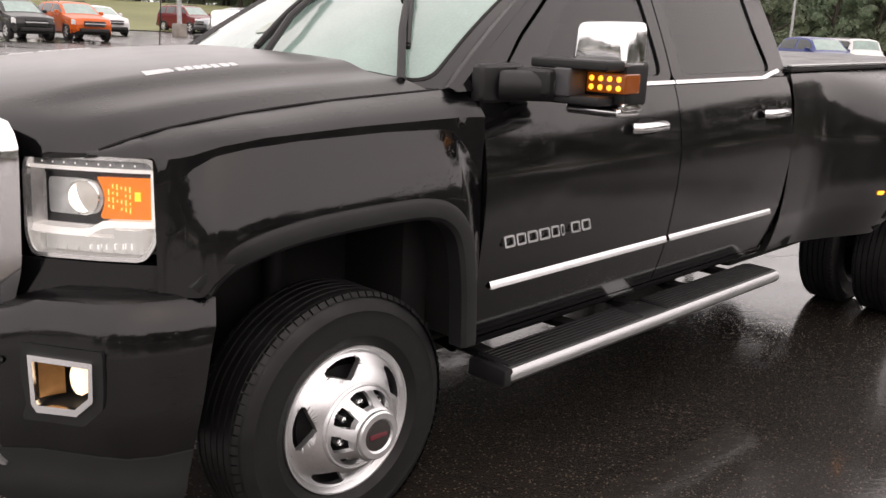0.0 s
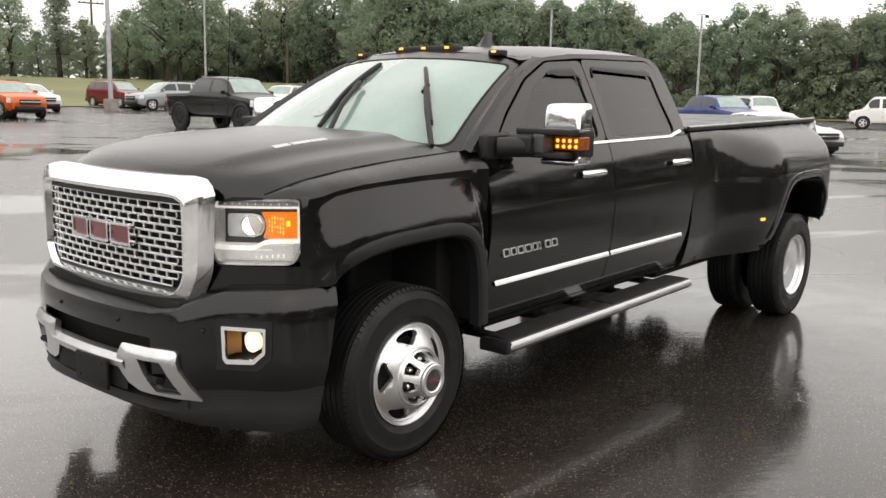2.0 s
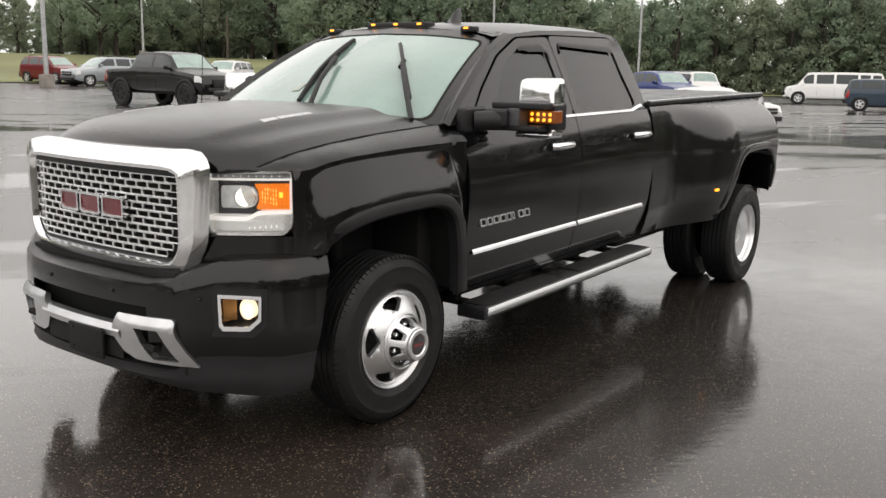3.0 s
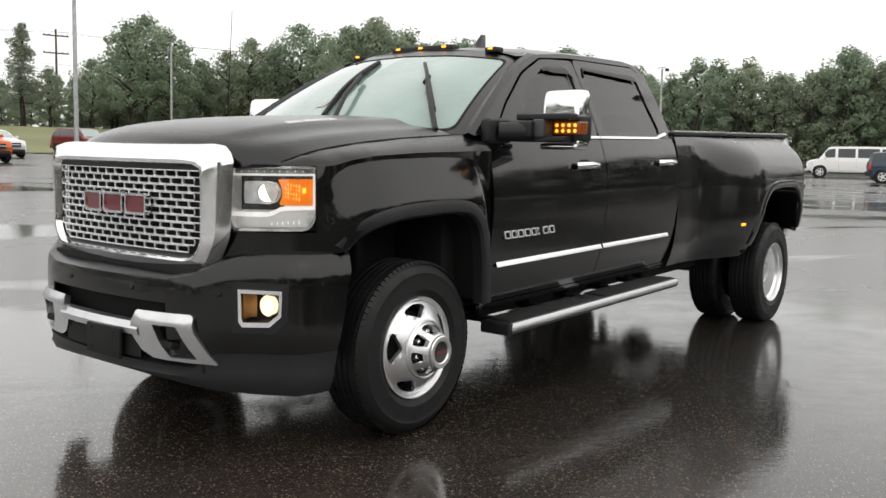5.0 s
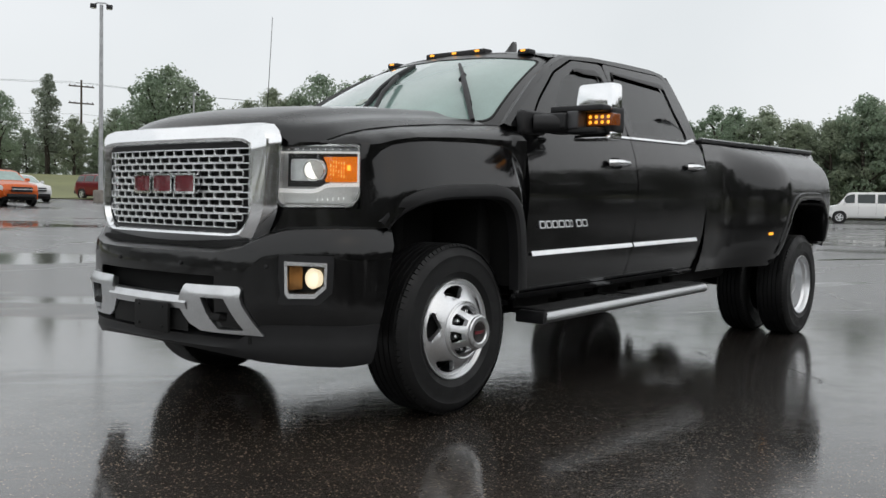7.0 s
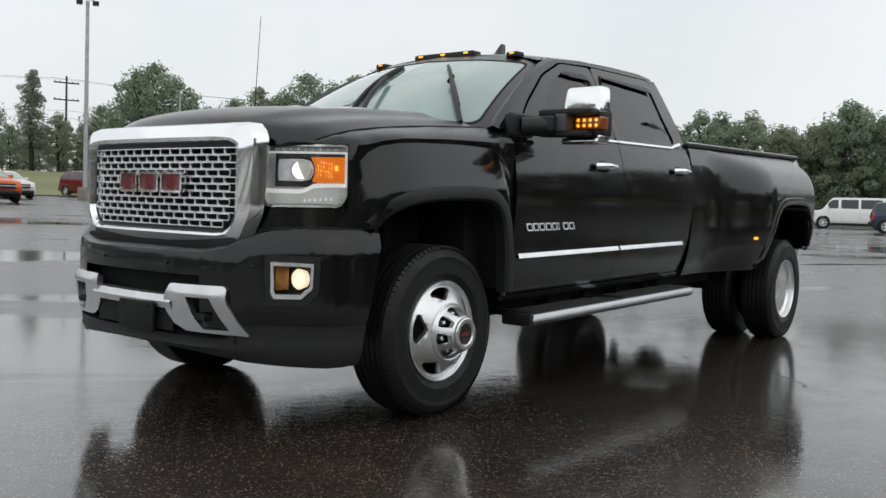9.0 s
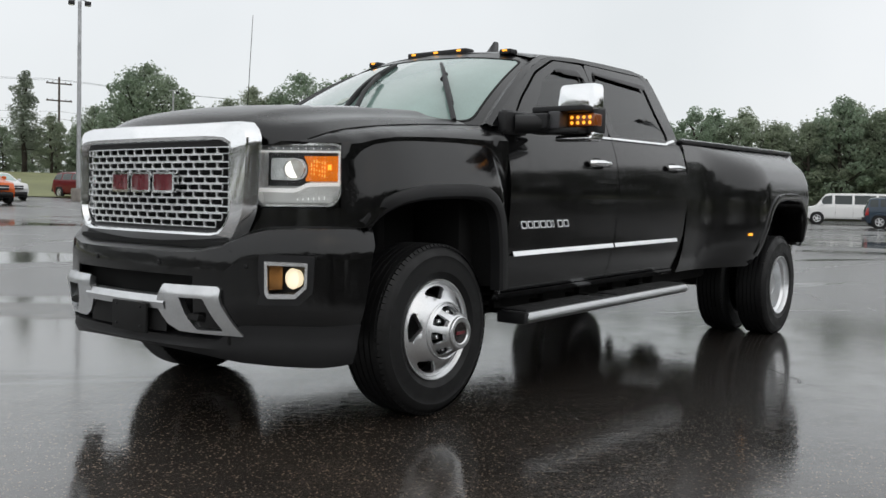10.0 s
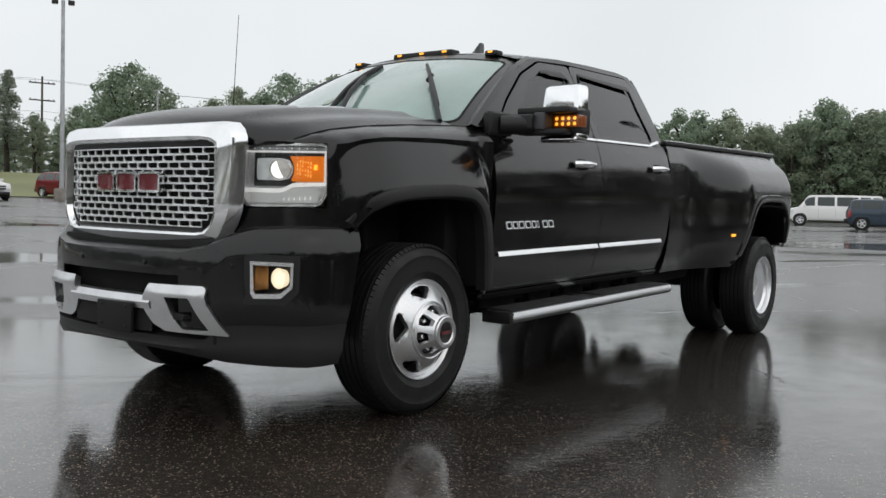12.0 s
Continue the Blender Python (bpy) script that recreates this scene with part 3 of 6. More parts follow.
for s in BOTH:
    out = rounded([(0.283, 0.648), (0.566, 0.650), (0.582, 0.637), (0.588, 0.572), (0.618, 0.502), (0.654, 0.441), (0.60, 0.445), (0.36, 0.449), (0.300, 0.476), (0.268, 0.514), (0.243, 0.556), (0.262, 0.590)], 0.006, 2)
    inn = rounded([(0.390, 0.597), (0.512, 0.598), (0.535, 0.546), (0.582, 0.463), (0.462, 0.461), (0.412, 0.525)], 0.006, 2)
    pl = lambda y, z: (nose_x(y) - 0.030 + 0.55 * max(0, z - 0.612) + 0.22 * max(0, 0.612 - z), -y, z)
    trim = thick(ring(out, inn, pl, 40, 5), 0.03)
    tp("skid_trim", sided(s, trim), M_SATIN, bumper, "satin silver skid trim")
    tp("tow_hook", sided(s, tube([(-0.93, -0.42, 0.50), (-1.0, -0.42, 0.515), (-1.0, -0.48, 0.515), (-0.93, -0.48, 0.50)], 0.016, 8)), M_DARK, bumper)
    tp("tow_pocket", sided(s, thick(patch(inn, lambda y, z: (nose_x(y) + 0.045, -y, z), 24, 2), 0.004)), M_DARK, bumper)
bar = [[(nose_x(y) - 0.014 + o, y, z) for y in [-0.30 + 0.6 * k / 14 for k in range(15)]] for o, z in ((0.03, 0.538), (-0.002, 0.538), (-0.012, 0.566), (0.002, 0.594), (0.03, 0.600))]
tp("skid_bar", grid(bar), M_SATIN, bumper, "satin silver skid bar")
low = [[(nose_x(y) - 0.006 + o, y, z) for y in [-0.29 + 0.58 * k / 12 for k in range(13)]] for o, z in ((0.03, 0.438), (0.008, 0.44), (0.008, 0.552), (0.03, 0.556))]
tp("plate_recess", grid(low), M_DARK, bumper)

plate = tp("plate_holder", box(-1.062, -1.046, -0.20, 0.06, 0.425, 0.556, 0.008), M_DARK, bumper, "empty black plate holder")
for y, z in ((-0.16, 0.54), (0.02, 0.54), (-0.16, 0.455), (0.02, 0.455)):
    tp("plate_screw", disc_at(-1.063, y, z, 0.005), M_GREYPLAS, plate)

# parking sensors
for y in (-0.66, -0.24, 0.24, 0.66):
    o = nose_x(y) - 0.002
    tp("parking_sensor", disc_at(o, y, 0.735), M_PLASTIC, bumper)

# fog lamps
for s in BOTH:
    a, b = Vector((-0.845, -0.713, 0)), Vector((-0.745, -0.867, 0))
    d = (b - a)
    nin = Vector((d.y, -d.x, 0)).normalized()
    nin = nin if nin.x > 0 else -nin

    def fogp(depth):
        return lambda u, z: tuple(a + d * u + nin * depth + Vector((0, 0, z)))

    oc = [(0.02, 0.622), (0.10, 0.602), (0.72, 0.604), (0.985, 0.648), (1.0, 0.752), (0.0, 0.757)]
    ic = [(0.09, 0.636), (0.13, 0.622), (0.70, 0.623), (0.92, 0.658), (0.935, 0.737), (0.07, 0.741)]
    bez = [(-0.16, 0.575), (0.8, 0.575), (1.12, 0.63), (1.14, 0.78), (-0.14, 0.785)]
    tp("fog_surround", sided(s, thick(ring(rounded(bez, 0.03, 4), rounded(oc, 0.008, 3), fogp(-0.004), 40, 2), 0.012)), M_PLASTIC, bumper)
    fog = tp("fog_lamp", sided(s, thick(ring(rounded(oc, 0.008, 3), rounded(ic, 0.006, 3), fogp(-0.012), 40, 2), 0.014)), M_CHROME, bumper, "chrome framed fog lamp, lit")
    pocket = grid([[fogp(-0.004)(*p) for p in ic], [fogp(0.085)(*p) for p in ic]], True)
    tp("fog_pocket", sided(s, join(pocket, patch(ic, fogp(0.085), 24, 2))), M_PLASTIC, fog)
    side_plate = grid([[fogp(dp)(u, z) for z in (0.636, 0.69, 0.738)] for u, dp in ((0.10, 0.004), (0.20, 0.03), (0.34, 0.05))])
    tp("fog_reflector", sided(s, thick(side_plate, 0.004)), M_FOGREF, fog, "amber-brown side reflector")
    c = a + d * 0.58 + Vector((0, 0, 0.682)) + nin * 0.045
    rows = []
    q = Vector((-1, 0.12, 0)).to_track_quat("Z", "Y")
    for r, o in ((0.036, -0.03), (0.044, 0.0), (0.038, 0.010), (0.026, 0.016), (0.001, 0.019)):
        rows.append([c + q @ Vector((r * math.cos(t), r * math.sin(t), o)) for t in (2 * math.pi * k / 28 for k in range(28))])
    tp("fog_bulb", sided(s, grid(rows, True)), M_FOG, fog, "round lit fog bulb")

# nose panel between lamps, grille and bumper
NP = curve([(-0.84, 0.54, 0), (-0.79, 0.60, 0), (-0.70, 0.735, 0), (-0.60, 0.86, 0), (-0.53, 0.915, 0)], 20)
for s in BOTH:
    rows = [[(p.x + 0.004, -(p.y - 0.004), z) for z in (0.80, 0.90, 0.975)] for p in NP]
    tp("lamp_filler", sided(s, thick(grid(rows), 0.006)), M_PAINT)
    rows = [[(p.x + 0.05, -(p.y - 0.045), z) for z in (0.965, 1.02, 1.075)] for p in curve([(-0.625, 0.832, 0), (-0.575, 0.882, 0), (-0.54, 0.905, 0)], 6)]
    tp("lamp_corner", sided(s, thick(grid(rows), 0.004)), M_PAINT)
    rows = [[(p.x + 0.12, -(p.y - 0.12), z) for z in (0.80, 1.30)] for p in NP]
    tp("lamp_box", sided(s, thick(grid(rows), 0.006)), M_DARK)

# headlamps
M_BOWL = varied(mat("lamp_bowl", (0.86, 0.87, 0.87), 0.22, 0.25, coat=0.6), 30, 0.2)
M_GUIDE = mat("light_guide", (0.85, 0.86, 0.86), 0.25, coat=1.0, emit=(1.0, 0.98, 0.94), power=0.32)
M_BEZEL = varied(mat("bezel_chrome", (0.92, 0.93, 0.93), 0.16, 0.8, coat=1.0), 14, 0.06)
HL = curve([(-0.795, 0.570, 0), (-0.755, 0.645, 0), (-0.69, 0.745, 0), (-0.62, 0.835, 0), (-0.575, 0.882, 0)], 40)
HLS = [0.0]
for p, q in zip(HL, HL[1:]):
    HLS.append(HLS[-1] + (q - p).length)


def hl_at(u, z, depth=0.0):
    """u: 0 at the grille, 1 at the wing."""
    f = u * (len(HL) - 1)
    i = max(0, min(len(HL) - 2, int(f)))
    p, d = HL[i].lerp(HL[i + 1], f - i), (HL[i + 1] - HL[i]).normalized()
    lean = 0.02 * (z - 0.98)
    n = Vector((d.y, -d.x, 0))
    n = n if n.x > 0 else -n
    n = Vector((n.x, n.y, 0))
    return (p.x + n.x * (depth + lean), -(p.y + n.y * (depth + lean)), z)


def hlp(depth):
    return lambda u, z: hl_at(u, z, depth)


def hl_block(u0, u1, z0, z1, d0, d1, m=8):
    """A solid strip of the lamp between two depths."""
    us = [u0 + (u1 - u0) * k / m for k in range(m + 1)]
    return grid([[hl_at(u, z, d) for u in us] for z, d in ((z0, d1), (z0, d0), (z1, d0), (z1, d1), (z0, d1))])


HO = rounded([(0.052, 1.240), (0.09, 1.250), (0.93, 1.251), (0.985, 1.243), (1.012, 1.215), (1.014, 1.075), (0.99, 1.03), (0.93, 0.992), (0.87, 0.982), (0.10, 0.980), (0.06, 0.995), (0.025, 1.03), (0.025, 1.205)], 0.03, 4)
HI = rounded([(0.074, 1.231), (0.10, 1.240), (0.92, 1.240), (0.964, 1.233), (0.986, 1.208), (0.988, 1.080), (0.966, 1.04), (0.915, 1.003), (0.865, 0.993), (0.11, 0.991), (0.08, 1.005), (0.05, 1.035), (0.05, 1.200)], 0.025, 4)
LOW_GUIDE = [(0.06, 1.042, 1.060), (0.28, 1.040, 1.058), (0.46, 1.040, 1.058), (0.52, 1.046, 1.064), (0.60, 1.062, 1.081), (0.66, 1.066, 1.083), (0.975, 1.070, 1.085)]
CAPSULE = rounded([(0.185, 1.186), (0.46, 1.187), (0.56, 1.180), (0.60, 1.150), (0.60, 1.128), (0.56, 1.100), (0.46, 1.092), (0.185, 1.094)], 0.02, 3)
AMBER = rounded([(0.565, 1.195), (0.975, 1.197), (0.977, 1.090), (0.60, 1.088), (0.585, 1.094), (0.612, 1.120), (0.618, 1.140), (0.605, 1.165)], 0.008, 3)
M_STRIP = varied(mat("grey_prism_strip", (0.36, 0.37, 0.38), 0.25, 0.3, coat=1.0), 60, 0.3)
M_SHROUD = varied(mat("lamp_shroud_grey", (0.03, 0.03, 0.032), 0.35), 20, 0.3)
M_PRISM = mat("amber_prism", (0.9, 0.50, 0.12), 0.2, emit=(1.0, 0.55, 0.10), power=0.8)
for s in BOTH:
    lamp = tp("headlamp", sided(s, thick(ring(HO, HI, hlp(0.0), 48, 2), 0.02)), M_BEZEL, label="clear headlamp with chrome bezel, lit")
    cover = tp("lens_cover", sided(s, thick(patch(HI, hlp(0.004), 48, 4), 0.003)), M_CLEAR, lamp, "clear lens cover")
    cover.visible_shadow = False
    tp("lamp_bowl", sided(s, join(patch(HI, hlp(0.062), 48, 4), grid([[hl_at(*p, 0.004) for p in HI], [hl_at(*p, 0.062) for p in HI]], True))), M_BOWL, lamp)
    # light guides: a straight one above, a stepped one below
    tp("top_strip", sided(s, hl_block(0.09, 0.955, 1.219, 1.236, 0.016, 0.06)), M_STRIP, lamp)
    for k in range(9):
        tp("strip_dot", sided(s, hl_block(0.16 + 0.085 * k, 0.172 + 0.085 * k, 1.225, 1.230, 0.013, 0.02, 1)), M_GUIDE, lamp)
    tp("bezel_bar", sided(s, hl_block(0.065, 0.978, 1.2095, 1.2185, 0.010, 0.06)), M_GUIDE, lamp)
    low = grid([[hl_at(u, z, dp) for u, z0, z1 in LOW_GUIDE for z in [(z0, z1)[top]]] for top, dp in ((0, 0.06), (0, 0.012), (1, 0.018), (1, 0.06))])
    tp("lower_guide", sided(s, low), M_GUIDE, lamp)
    tp("side_guide", sided(s, hl_block(0.956, 0.978, 1.07, 1.21, 0.009, 0.013, 1)), M_GUIDE, lamp)
    # dark shroud round the projector's reflector
    tp("lamp_shroud", sided(s, join(hl_block(0.145, 0.975, 1.196, 1.2095, 0.030, 0.06), hl_block(0.145, 0.62, 1.068, 1.20, 0.034, 0.06))), M_SHROUD, lamp)
    tp("reflector", sided(s, thick(patch(CAPSULE, hlp(0.026), 40, 3), 0.008)), M_REFLECTOR, lamp)
    # lit projector
    c = Vector(hl_at(0.455, 1.139, 0.026))
    f = Vector(hl_at(0.40, 1.139, 0.0)) - Vector(hl_at(0.40, 1.139, 0.1))
    q = f.to_track_quat("Z", "Y")

    def dome(profile, a0=0.0, a1=360.0, n=28):
        return [[c + q @ Vector((r * math.cos(t), r * math.sin(t), o)) for t in (radians(a0 + (a1 - a0) * k / n) for k in range(n))] for r, o in profile]

    tp("projector_ring", sided(s, grid(dome(((0.047, -0.012), (0.047, 0.003), (0.044, 0.006), (0.041, 0.001))), True)), M_CHROME, lamp)
    tp("projector_lens", sided(s, grid(dome(((0.041, 0.001), (0.034, 0.011), (0.021, 0.018), (0.001, 0.021))), True)), M_LAMP, lamp, "lit projector lens")
    tp("bulb_glow", sided(s, grid(dome(((0.038, 0.0095), (0.030, 0.0155), (0.020, 0.0196), (0.002, 0.0222)), 112, 305, 20))), M_GLOW, lamp, "bright lit side of the projector")
    # amber turn lamp with prisms
    amb = tp("turn_lamp", sided(s, thick(patch(AMBER, hlp(0.020), 40, 4), 0.03)), M_AMBER, lamp, "lit amber turn lamp")
    prisms = []
    for k in range(6):
        for j in range(4):
            if (3 * k + 2 * j) % 7 < 6:
                zc, h = 1.122 + 0.018 * j - 0.002 * k, 0.006 + 0.004 * ((k + j) % 3)
                prisms.append(hl_block(0.650 + 0.030 * k, 0.660 + 0.030 * k, zc - h / 2, zc + h / 2, 0.015, 0.022, 1))
    tp("turn_prism", sided(s, join(*prisms)), M_PRISM, amb)
    tp("turn_bulb", sided(s, hl_block(0.838, 0.880, 1.138, 1.160, 0.014, 0.022, 2)), M_AMBERLED, amb)
    # ribbed day lamp along the foot
    ribs = [hl_block(0.11 + 0.0432 * k, 0.150 + 0.0432 * k, 0.998, 1.037 + (0.022 if k > 12 else 0.0), 0.020 + 0.004 * (k % 2), 0.06, 2) for k in range(18)]
    tp("day_lamp", sided(s, join(*ribs)), mat("ribbed_lens", (0.72, 0.73, 0.73), 0.15, 0.2, coat=1.0, emit=(1, 0.98, 0.92), power=0.10), lamp, "clear ribbed day lamp")
    for k in range(6):
        tp("day_dot", sided(s, hl_block(0.50 + 0.06 * k, 0.513 + 0.06 * k, 1.006 + 0.001 * k, 1.016 + 0.002 * k, 0.016, 0.03, 1)), M_GUIDE, lamp)


# grille: chrome surround, woven mesh, badge of plain blocks
def gx(y):
    return -0.955 + 0.11 * y * y


GO = rounded([(-0.598, 1.335), (0.598, 1.335), (0.648, 1.285), (0.627, 0.955), (0.555, 0.815), (-0.555, 0.815), (-0.627, 0.955), (-0.648, 1.285)], 0.03, 4)
GI = rounded([(-0.555, 1.254), (0.555, 1.254), (0.557, 0.935), (0.505, 0.868), (-0.505, 0.868), (-0.557, 0.935)], 0.035, 4)
GN = [(-0.535, 1.244), (0.535, 1.244), (0.540, 0.94), (0.495, 0.880), (-0.495, 0.880), (-0.540, 0.94)]
c0 = (0.0, 1.06)
ang = [2 * math.pi * k / 120 for k in range(120)]
A, B, C = rays(GO, c0, ang), rays(GI, c0, ang), rays(GN, c0, ang)


def mixp(p, q, t):
    return (p[0] + (q[0] - p[0]) * t, p[1] + (q[1] - p[1]) * t)


rows = []
for t, dx in ((-0.05, 0.09), (0.0, 0.05), (0.12, 0.024), (0.4, 0.012), (0.75, 0.0), (0.93, 0.002), (1.0, 0.012)):
    rows.append([(gx(p[0]) + dx, p[0], p[1]) for p in (mixp(a, b, t) for a, b in zip(A, B))])
rows.append([(gx(p[0]) + 0.055, p[0], p[1]) for p in C])
grille = tp("grille", grid(rows, True), M_CHROME, label="chrome grille surround", sharp=25)
tp("grille_backing", box(-0.86, -0.84, -0.54, 0.54, 0.85, 1.27, 0.005), M_DARK, grille)
tp("grille_filler", box(-0.93, -0.76, -0.545, 0.545, 0.775, 0.835, 0.01), M_DARK, grille)
tp("nose_panel", box(-0.775, -0.70, -0.555, 0.555, 0.84, 1.285, 0.01), M_PAINT, grille)
tp("grille_shadow_lip", thick(ring(rounded([(-0.555, 1.256), (0.555, 1.256), (0.558, 0.93), (0.505, 0.866), (-0.505, 0.866), (-0.558, 0.93)], 0.03, 3), rounded([(-0.535, 1.230), (0.535, 1.230), (0.543, 0.94), (0.495, 0.883), (-0.495, 0.883), (-0.543, 0.94)], 0.03, 3), lambda y, z: (gx(y) + 0.030, y, z), 48, 1), 0.006), M_PLASTIC, grille)
cells = bmesh.new()
NR, PZ, PY = 11, 0.0312, 0.0715
for r in range(NR):
    z = 0.887 + PZ * (r + 0.5)
    for k in range(-8, 9):
        y = PY * (k + (0.5 if r % 2 else 0.0))
        half = 0.542 if z > 0.945 else 0.542 - (0.945 - z) * 0.75
        if abs(y) + 0.02 > half:
            continue
        w, h = min(PY / 2, half - abs(y)), PZ / 2
        oo = [(y - w, z - h), (y + w, z - h), (y + w, z + h), (y - w, z + h)]
        wi, hi = w - 0.0054, h - 0.0048
        ii = rounded([(y - wi, z - hi), (y + wi, z - hi), (y + wi, z + hi), (y - wi, z + hi)], 0.005, 2)
        an = sorted(math.atan2(q[1] - z, q[0] - y) for q in ii + oo)
        Ro, Ri = rays(oo, (y, z), an), rays(ii, (y, z), an)
        rws = [[cells.verts.new((gx(p[0]) + dx, p[0], p[1])) for p in pts] for pts, dx in ((Ro, 0.028), ([mixp(a, b, 0.55) for a, b in zip(Ro, Ri)], 0.0275), (Ri, 0.030), (Ri, 0.038))]
        for a, b in zip(rws, rws[1:]):
            for q in range(len(an)):
                cells.faces.new((a[q], a[(q + 1) % len(an)], b[(q + 1) % len(an)], b[q]))
tp("grille_mesh", cells, M_BRIGHT, grille, "chrome grille mesh", 20)
# badge: three red blocks edged in chrome
for k, (y0, y1) in enumerate(((0.245, 0.10), (0.082, -0.068), (-0.086, -0.235))):
    out = rounded([(y0, 1.032), (y1, 1.032), (y1, 1.125), (y0, 1.125)], 0.016, 3)
    inn = rounded([(y0 - 0.010, 1.043), (y1 + 0.010, 1.043), (y1 + 0.010, 1.114), (y0 - 0.010, 1.114)], 0.010, 3)
    badge = tp("badge_block", thick(ring(out, inn, lambda y, z: (gx(y) - 0.004, y, z), 32, 1), 0.028), M_CHROME, grille)
    tp("badge_face", thick(patch(inn, lambda y, z: (gx(y) + 0.002, y, z), 32, 2), 0.02), M_RED, badge, "dark red enamel block")


# wheels
def sector_with_hole(profile, r0, r1, a0, a1, hole, n=40):
    """A fan of a dished wheel with an opening; profile(r) is the outward height."""
    outer = [(r0, a0), (r0, a1), (r1, a1), (r1, a0)]
    dense = []
    for (ra, aa), (rb, ab) in zip(outer, outer[1:] + outer[:1]):
        dense += [(ra + (rb - ra) * k / 8, aa + (ab - aa) * k / 8) for k in range(8)]
    sc = 0.17
    uo, uh = [(r, a * sc) for r, a in dense], [(r, a * sc) for r, a in hole]
    place = lambda r, a: (r * math.cos(a / sc), -profile(r), r * math.sin(a / sc))
    top = ring(uo, uh, place, n, 3)
    c = (sum(p[0] for p in uh) / len(uh), sum(p[1] for p in uh) / len(uh))
    an = [2 * math.pi * k / 40 for k in range(40)]
    rim = rays(uh, c, an)
    wallb = grid([[place(*p) for p in rim], [tuple(Vector(place(*p)) + Vector((0, 0.022, 0))) for p in rim]], True)
    return join(top, wallb)


def front_rim_parts():
    dish = [(0.05, 0.066), (0.10, 0.058), (0.13, 0.050), (0.150, 0.040), (0.165, 0.030), (0.185, 0.016), (0.20, 0.004), (0.215, -0.008)]
    pr = lambda r: lerp(dish, r)
    fans = []
    for k in range(5):
        m = math.radians(100 + 72 * k)
        hole = [(0.150, m), (0.158, m - 0.10), (0.176, m - 0.24), (0.192, m - 0.35), (0.202, m - 0.34), (0.207, m - 0.20), (0.209, m), (0.207, m + 0.20), (0.202, m + 0.34), (0.192, m + 0.35), (0.176, m + 0.24), (0.158, m + 0.10)]
        fans.append(sector_with_hole(pr, 0.125, 0.215, m - math.radians(36), m + math.radians(36), rounded(hole, 0.010, 3)))
    lip = lathe([(0.215, -0.008), (0.220, -0.013), (0.226, -0.004), (0.233, 0.004), (0.238, 0.004), (0.240, 0.0), (0.240, -0.02), (0.225, -0.05), (0.222, -0.20), (0.236, -0.22)], 72)
    face = join(*fans, lip)
    cone = [(0.076, 0.134), (0.082, 0.128), (0.100, 0.098), (0.116, 0.068), (0.126, 0.056)]
    pc = lambda r: lerp(cone, r)
    hub = []
    for k in range(8):
        m = math.radians(12 + 45 * k)
        hole = [(0.084, m - 0.17), (0.084, m + 0.17), (0.104, m + 0.26), (0.117, m + 0.25), (0.120, m), (0.117, m - 0.25), (0.104, m - 0.26)]
        hub.append(sector_with_hole(pc, 0.077, 0.126, m - math.radians(22.5), m + math.radians(22.5), rounded(hole, 0.006, 2), 32))
    hub.append(lathe([(0.126, 0.056), (0.132, 0.058), (0.137, 0.052), (0.136, 0.035)], 64))
    hub.append(lathe([(0.077, 0.134), (0.076, 0.142), (0.071, 0.147), (0.054, 0.147), (0.050, 0.143), (0.048, 0.139)], 48))
    return face, join(*hub)


def tyre_mesh(width=0.225, R=0.405, grooved=True):
    w = width
    prof = [(0.236, -0.012), (0.250, 0.0), (0.268, 0.007), (0.272, 0.0105), (0.278, 0.011), (0.285, 0.010), (0.325, 0.012), (0.345, 0.009), (0.350, 0.011), (0.356, 0.009), (0.372, 0.002), (0.383, -0.005), (0.394, -0.016), (R - 0.003, -0.028)]
    across = []
    for k in range(5):
        a, b = -0.030 - (w - 0.06) * k / 5, -0.030 - (w - 0.06) * (k + 1) / 5
        across += [(R, a - 0.002), (R, b + 0.006), (R - 0.009, b + 0.004), (R - 0.009, b)]
    prof += across + [(R - 0.003, -w + 0.028), (0.394, -w + 0.016), (0.372, -w - 0.004), (0.325, -w - 0.016), (0.27, -w - 0.008), (0.236, -w + 0.012)]
    bm = lathe(prof, 96)
    blocks = bmesh.new()
    # shoulder lugs
    for k in range(84):
        a = 2 * math.pi * k / 84
        for y0, y1 in ((0.003, 0.028), (w - 0.028, w - 0.003)):
            vs_ = []
            for da in (0.0, 0.061):
                for rr_, yy in ((R - 0.013, y0), (R + 0.0005, y0 + 0.012 if y0 < 0.1 else y0), (R + 0.0005, y1 if y0 < 0.1 else y1 - 0.012), (R - 0.016, y1)):
                    vs_.append(blocks.verts.new((rr_ * math.cos(a + da), yy, rr_ * math.sin(a + da))))
            for q in ((0, 1, 5, 4), (1, 2, 6, 5), (2, 3, 7, 6), (0, 3, 2, 1), (4, 5, 6, 7)):
                blocks.faces.new([vs_[t] for t in q])
    return join(bm, blocks)


def at(bm, x, y, z, s):
    for v in bm.verts:
        v.co = Vector((v.co.x + x, s * v.co.y + y, v.co.z + z))
    return bm


